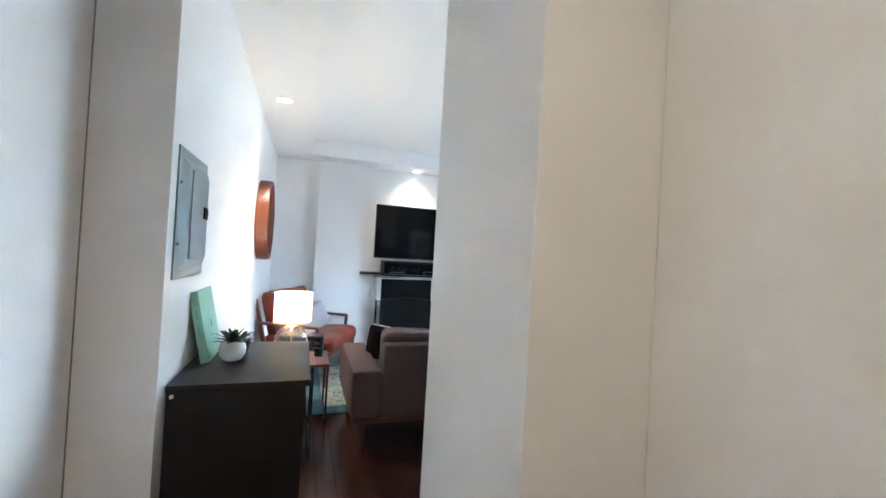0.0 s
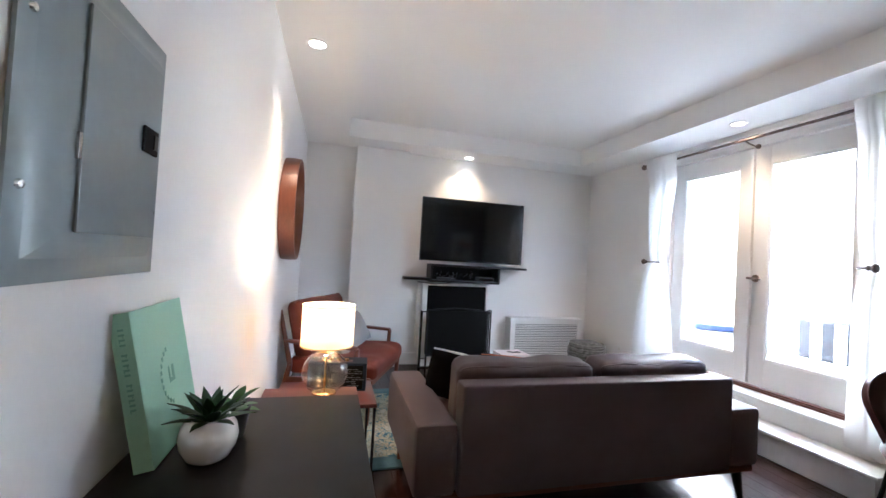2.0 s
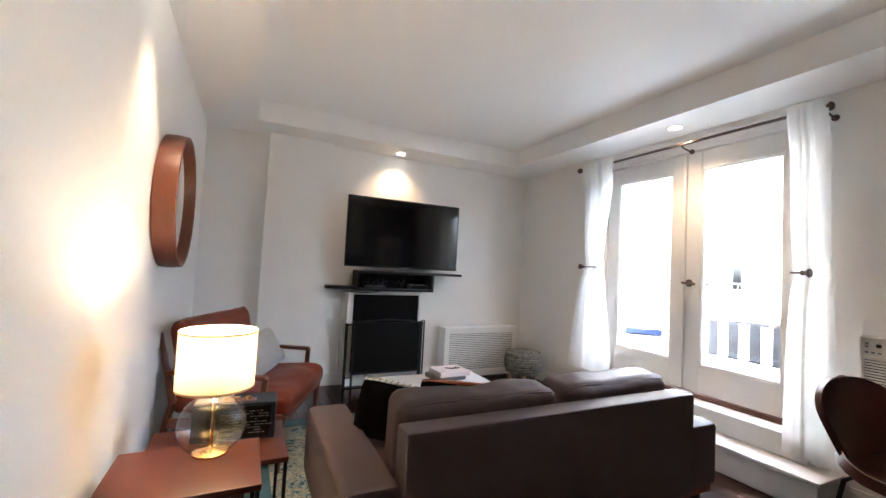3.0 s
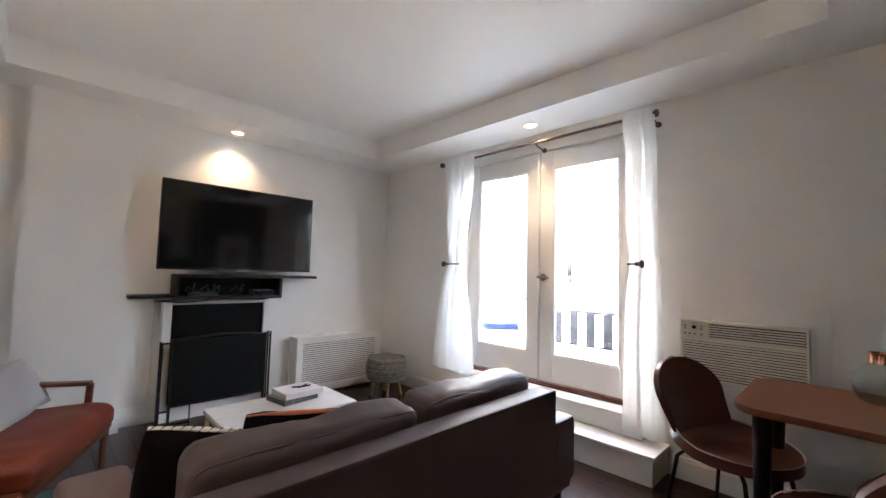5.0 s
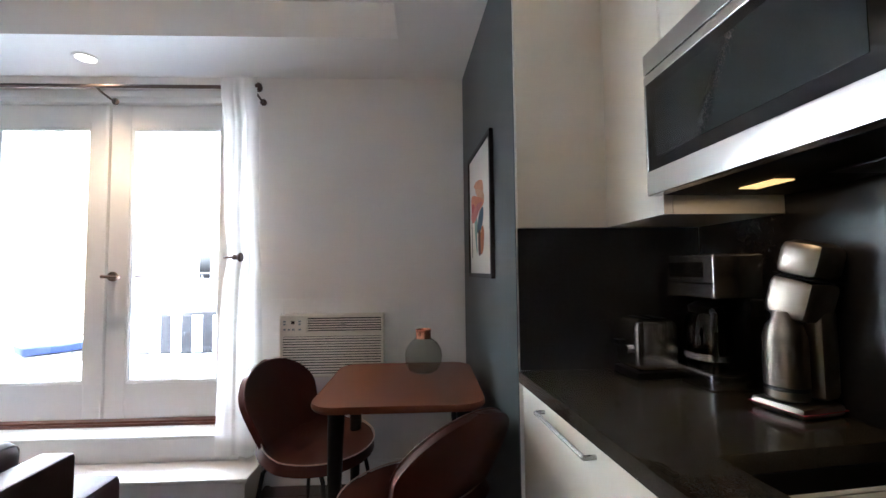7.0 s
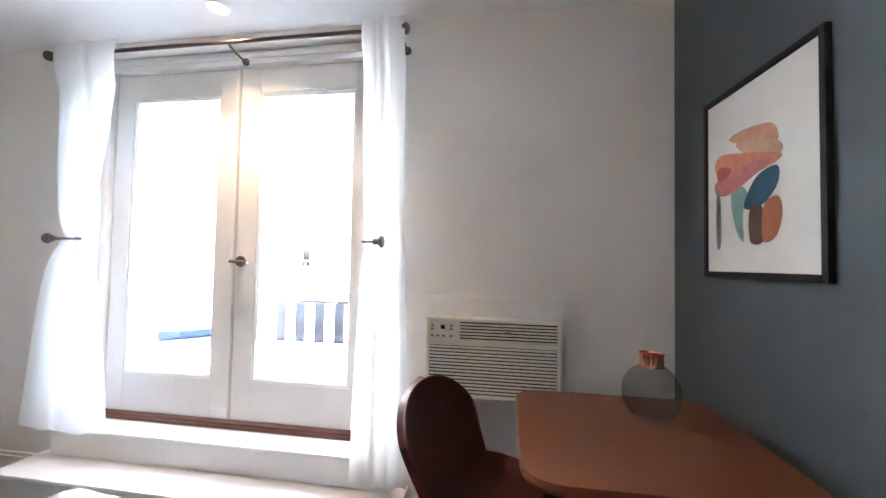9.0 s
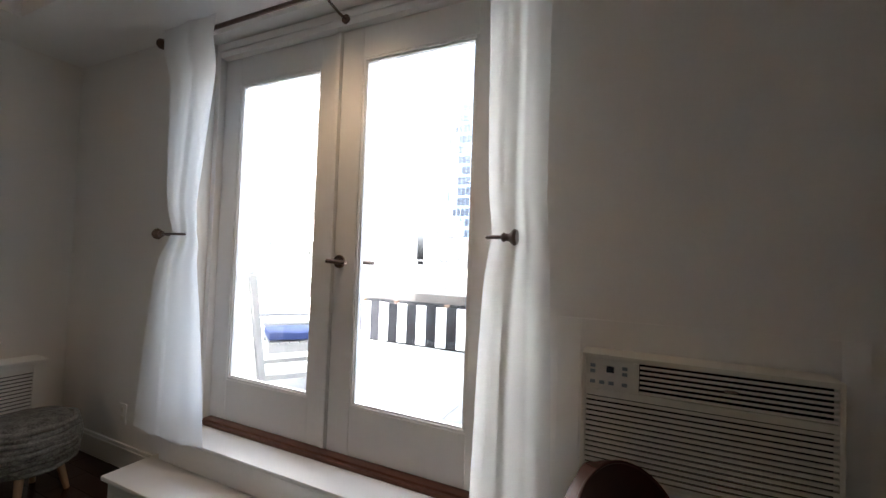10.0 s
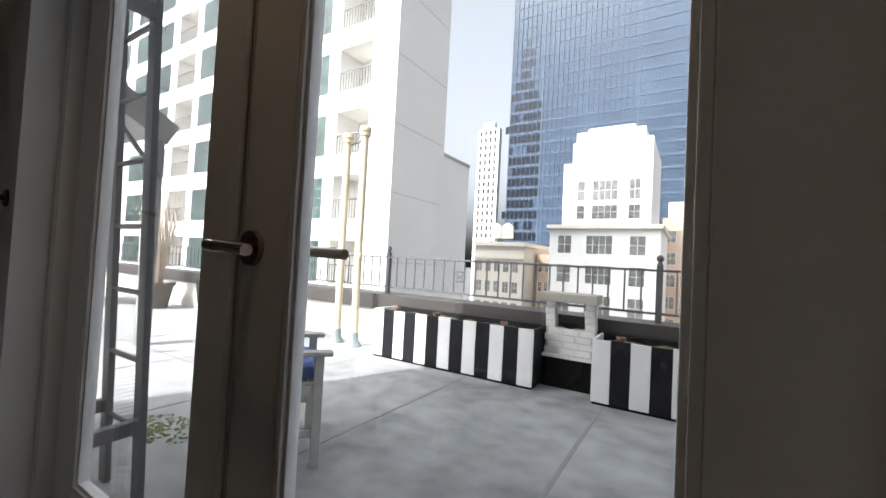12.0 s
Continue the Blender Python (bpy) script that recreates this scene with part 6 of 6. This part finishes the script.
# ---- the city ----
STONEW = mat("sunlit white masonry", (0.70, 0.69, 0.66), 0.85, vary=0.05, fine=3, coarse=0.3, bump=0.1)
CREAMW = mat("cream masonry", (0.64, 0.60, 0.52), 0.85, vary=0.06, fine=3, coarse=0.3, bump=0.1)
BROWNW = mat("brown brick far off", (0.42, 0.31, 0.23), 0.85, vary=0.1, fine=6, coarse=0.5, bump=0.1)
WINDOWG = mat("green grey window glass", (0.025, 0.05, 0.044), 0.22, spec=0.35, vary=0.5, fine=1.6, coarse=0.5, bump=0, second=(0.10, 0.16, 0.14))
WINDOWD = mat("dark window glass", (0.085, 0.09, 0.09), 0.25, vary=0.4, fine=2.2, coarse=0.6, bump=0, spec=0.3, second=(0.30, 0.30, 0.285))
TOWERG = mat("blue tower glass", (0.022, 0.036, 0.062), 0.3, spec=0.2, vary=0.35, fine=0.5, coarse=0.05, bump=0, second=(0.055, 0.082, 0.125))
TOWERB = mat("blue grey spandrel", (0.055, 0.078, 0.115), 0.6, spec=0.2, vary=0.1, fine=1, coarse=0.1, bump=0)
TOWERM = mat("pale blue mullion", (0.075, 0.10, 0.14), 0.6, spec=0.2, vary=0.1, fine=1, coarse=0.1, bump=0)
ASPHALT = mat("far street ground", (0.09, 0.09, 0.09), 0.9, vary=0.3, fine=0.2, coarse=0.02, bump=0)
GROUND = -38.0
DARKPANE = mat("dark far glass", (0.04, 0.042, 0.045), 0.4, spec=0.2, vary=0.4, fine=0.8, coarse=0.3, bump=0)
solid("ground", B((-2500, -2500, GROUND - 1, 2500, 2500, GROUND)), ASPHALT, "grey city ground far below the terrace", "ground", "structure")
solid("own_building", B((-8, -14, GROUND, 6.5, 26, -0.6)), STUCCO, "pale storeys of the building below the terrace", "building", "structure")


def far_window(house, x, y0, y1, z0, z1, glass, frame_mat, nx=2, nz=2, depth=0.18):
    """A window in a wall that faces -x: recess with frame, bars and pane."""
    w = part("window", B((x - 0.02, y0 - 0.06, z0 - 0.06, x + 0.02, y1 + 0.06, z0), (x - 0.02, y0 - 0.06, z1, x + 0.02, y1 + 0.06, z1 + 0.06), (x - 0.02, y0 - 0.06, z0, x + 0.02, y0, z1), (x - 0.02, y1, z0, x + 0.02, y1 + 0.06, z1)), frame_mat, house)
    part("pane", B((x - 0.012, y0, z0, x - 0.006, y1, z1)), glass, w)
    bm = bmesh.new()
    for k in range(1, nx):
        y = y0 + (y1 - y0) * k / nx
        box(bm, x - 0.03, y - 0.025, z0, x - 0.012, y + 0.025, z1)
    for k in range(1, nz):
        z = z0 + (z1 - z0) * k / nz
        box(bm, x - 0.028, y0, z - 0.025, x - 0.0125, y1, z + 0.025)
    part("bars", bm, frame_mat, w)


# white balcony building across the court
bb = thing("balcony_building", "tall white apartment building with balconies, sunlit", "building")
X = 16.4
BALC = [(16.1, 18.2), (32.0, 34.4)]
rows = [0.9 + 3.1 * k for k in range(-4, 9)]
edges = [14.6, 16.1, 18.2, 32.0, 34.4, 52.0]
bm = bmesh.new()
for a, b in ((14.6, 16.1), (18.2, 32.0), (34.4, 52.0)):
    box(bm, X, a, GROUND, X + 4.2, b, 44)
for a, b in BALC:
    box(bm, X + 1.5, a, GROUND, X + 4.2, b, 44)
    z = GROUND
    for r in rows:
        box(bm, X, a, z, X + 1.5, b, r - 1.05)
        z = r + 1.05
    box(bm, X, a, z, X + 1.5, b, 44)
part("walls", bm, STONEW, bb)
for a, b in BALC:
    for r in rows:
        bm = B((X + 0.02, a + 0.05, r - 0.15, X + 0.05, b - 0.05, r - 0.10))
        for k in range(12):
            y = a + 0.08 + (b - a - 0.16) * k / 11
            box(bm, X + 0.025, y - 0.012, r - 1.05, X + 0.045, y + 0.012, r - 0.15)
        part("balcony_rail", bm, RAILMAT, bb)
for r in rows:
    for a, b in ((19.0, 21.9), (22.8, 25.9), (27.0, 28.4), (29.4, 31.2), (35.4, 37.2), (38.4, 41.0), (42.4, 45.0)):
        far_window(bb, X, a, b, r - 0.95, r + 0.95, WINDOWG, RAILMAT, 7, 4)
bm = bmesh.new()
for k in range(14):
    box(bm, X + 0.1, 14.592, 1.0 + 3.1 * k, X + 4.1, 14.6, 1.03 + 3.1 * k)
part("side_joints", bm, CONCRETE, bb)
ax = thing("annex", "lower blank white building behind the court", "building")
part("walls", B((X + 4.2, 14.9, GROUND, 24.0, 30, 6.9)), STONEW, ax)
part("coping", B((X + 4.2, 14.85, 6.9, 24.05, 30, 7.05)), CONCRETE, ax)

# white stepped hotel
ht = thing("stepped_building", "white stepped hotel building with tall windows", "building")
X = 50.0
part("lower_block", B((X, 6.1, GROUND, X + 14, 17.7, 5.7)), STONEW, ht)
part("ledge", B((X - 0.5, 5.8, 5.7, X + 14, 18.0, 6.15)), CREAMW, ht)
part("upper_block", B((X + 0.4, 7.1, 6.15, X + 13, 15.5, 15.8), (X + 0.8, 15.5, 6.15, X + 12, 16.6, 13.5), (X + 0.6, 7.9, 15.8, X + 10, 15.2, 17.0)), STONEW, ht)
part("parapet_rail", B((X + 0.9, 9.0, 17.0, X + 6, 14.0, 17.5)), CONCRETE, ht)
for r in range(7):
    z = 4.9 - 3.35 * r
    for a, b, n in ((15.2, 16.7, 2), (10.8, 13.5, 4), (7.5, 9.0, 2)):
        far_window(ht, X, a, b, z - 2.0, z, WINDOWD, STONEW, n, 2)
for z0, z1 in ((9.0, 11.2), (6.9, 8.4)):
    for a, b, n in ((14.0, 14.8, 1), (10.5, 13.1, 4), (8.2, 9.3, 2)):
        far_window(ht, X + 0.4, a, b, z0, z1, WINDOWD, STONEW, n, 2)

# cream low building with water tanks
cl = thing("cream_building", "cream masonry building with rows of small windows", "building")
part("walls", B((X + 2, 21.6, GROUND, X + 18, 28.6, 3.6)), CREAMW, cl)
part("cornice", B((X + 1.6, 21.3, 3.6, X + 18, 28.9, 4.1), (X + 1.8, 21.5, 1.9, X + 2.0, 28.7, 2.1)), CREAMW, cl)
for r in range(5):
    for k in range(5):
        y = 22.3 + 1.28 * k
        far_window(cl, X + 2, y, y + 0.75, 0.2 - 2.7 * r, 1.6 - 2.7 * r, WINDOWD, CREAMW, 2, 2)
cl2 = thing("narrow_building", "narrow tan masonry building with small windows", "building")
part("walls", B((X + 6, 18.4, GROUND, X + 22, 21.2, 2.8)), BROWNW, cl2)
for r in range(5):
    for k in range(3):
        y = 18.7 + 0.85 * k
        far_window(cl2, X + 6, y, y + 0.5, 0.4 - 2.6 * r, 1.7 - 2.6 * r, WINDOWD, CREAMW, 1, 2)
for y in (25.6, 27.3):
    wt2 = thing("water_tank", "wooden roof water tank on iron legs", "water tank", pose(X + 6, y, 4.1), group="roof water tanks")
    bm = bmesh.new()
    lathe(bm, [(0, 0.8), (0.8, 0.8), (0.8, 2.4), (0.85, 2.42), (0, 3.0)], seg=18)
    part("tank", bm, CREAMW, wt2)
    for a in (45, 135, 225, 315):
        bm = bmesh.new()
        rod(bm, (0.6 * math.cos(radians(a)), 0.6 * math.sin(radians(a)), 0), (0.6 * math.cos(radians(a)), 0.6 * math.sin(radians(a)), 0.8), 0.07, 0.07, 6)
        part("leg", bm, RAILMAT, wt2)
br = thing("brown_building", "brown brick building with rows of windows", "building")
part("walls", B((70, -9, GROUND, 84, 7.1, 9.2)), BROWNW, br)
part("roof_house", B((73, 3.5, 9.2, 78, 6.5, 12.0)), CREAMW, br)
for r in range(7):
    for k in range(7):
        y = 5.3 - 2.0 * k
        far_window(br, 70, y, y + 1.3, 5.6 - 3.2 * r, 7.3 - 3.2 * r, WINDOWD, CREAMW, 2, 2)

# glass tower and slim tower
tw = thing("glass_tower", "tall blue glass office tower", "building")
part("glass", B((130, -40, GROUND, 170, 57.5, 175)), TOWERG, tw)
bm = bmesh.new()
for k in range(58):
    box(bm, 129.9, -40, GROUND + 3.65 * k + 2.6, 130, 57.5, GROUND + 3.65 * k + 3.5)
tagged(part("spandrels", bm, TOWERB, tw), kind="stuff")
bm = bmesh.new()
for k in range(62):
    wd = 0.22 if k % 9 == 0 else 0.07
    box(bm, 129.75, -40 + 1.6 * k - wd, GROUND, 129.9, -40 + 1.6 * k + wd, 175)
tagged(part("mullions", bm, TOWERM, tw), kind="stuff")
# jagged dark reflection of another building, painted as darker panes
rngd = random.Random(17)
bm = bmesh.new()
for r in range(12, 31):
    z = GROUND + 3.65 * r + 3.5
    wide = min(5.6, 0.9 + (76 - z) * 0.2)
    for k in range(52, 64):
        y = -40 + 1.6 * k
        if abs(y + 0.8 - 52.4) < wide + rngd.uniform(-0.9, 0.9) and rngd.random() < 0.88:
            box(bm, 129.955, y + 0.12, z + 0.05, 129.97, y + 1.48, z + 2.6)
tagged(part("dark_panes", bm, mat("dark blue painted reflection", (0.006, 0.009, 0.016), 0.3, spec=0.2, vary=0.4, fine=0.6, coarse=0.1, bump=0), tw, "jagged dark reflection painted as darker panes"), kind="stuff")
sl = thing("slim_tower", "slim white tower with dark vertical window strips", "building")
part("walls", B((150, 70.5, GROUND, 152.5, 80.2, 56), (150.5, 73, 56, 152.5, 78, 59)), STONEW, sl)
for k in range(4):
    y = 71.7 + 2.1 * k
    bm = bmesh.new()
    for r in range(24):
        box(bm, 149.93, y, 53.4 - 3.0 * r, 150, y + 1.0, 55.4 - 3.0 * r)
    part("window_strip", bm, DARKPANE, sl)

# ---- floor boards ----
BW = 0.108
LENS = (1.9, 1.5, 1.15, 0.75, 0.4, 0.2)
boards = [mesh_of("floor_board", B((0.0008, 0.0008, -0.0115, BW - 0.0008, q - 0.0008, 0.0), bevel=0.0012), FLOOR) for q in LENS]
floor_ob = bpy.data.objects["floor"]
rngb = random.Random(3)
x = -0.65
while x < 3.14:
    y = -1.2 if x + BW < 0.72 else 0.95
    k = rngb.randrange(6)
    while y < 6.1:
        while k < 5 and y + LENS[k] > 6.32:
            k += 1
        o = new("floor_board", boards[k])
        o.parent, o.location = floor_ob, (x, y, 0)
        y += LENS[k]
        k = rngb.randrange(3)
    x += BW
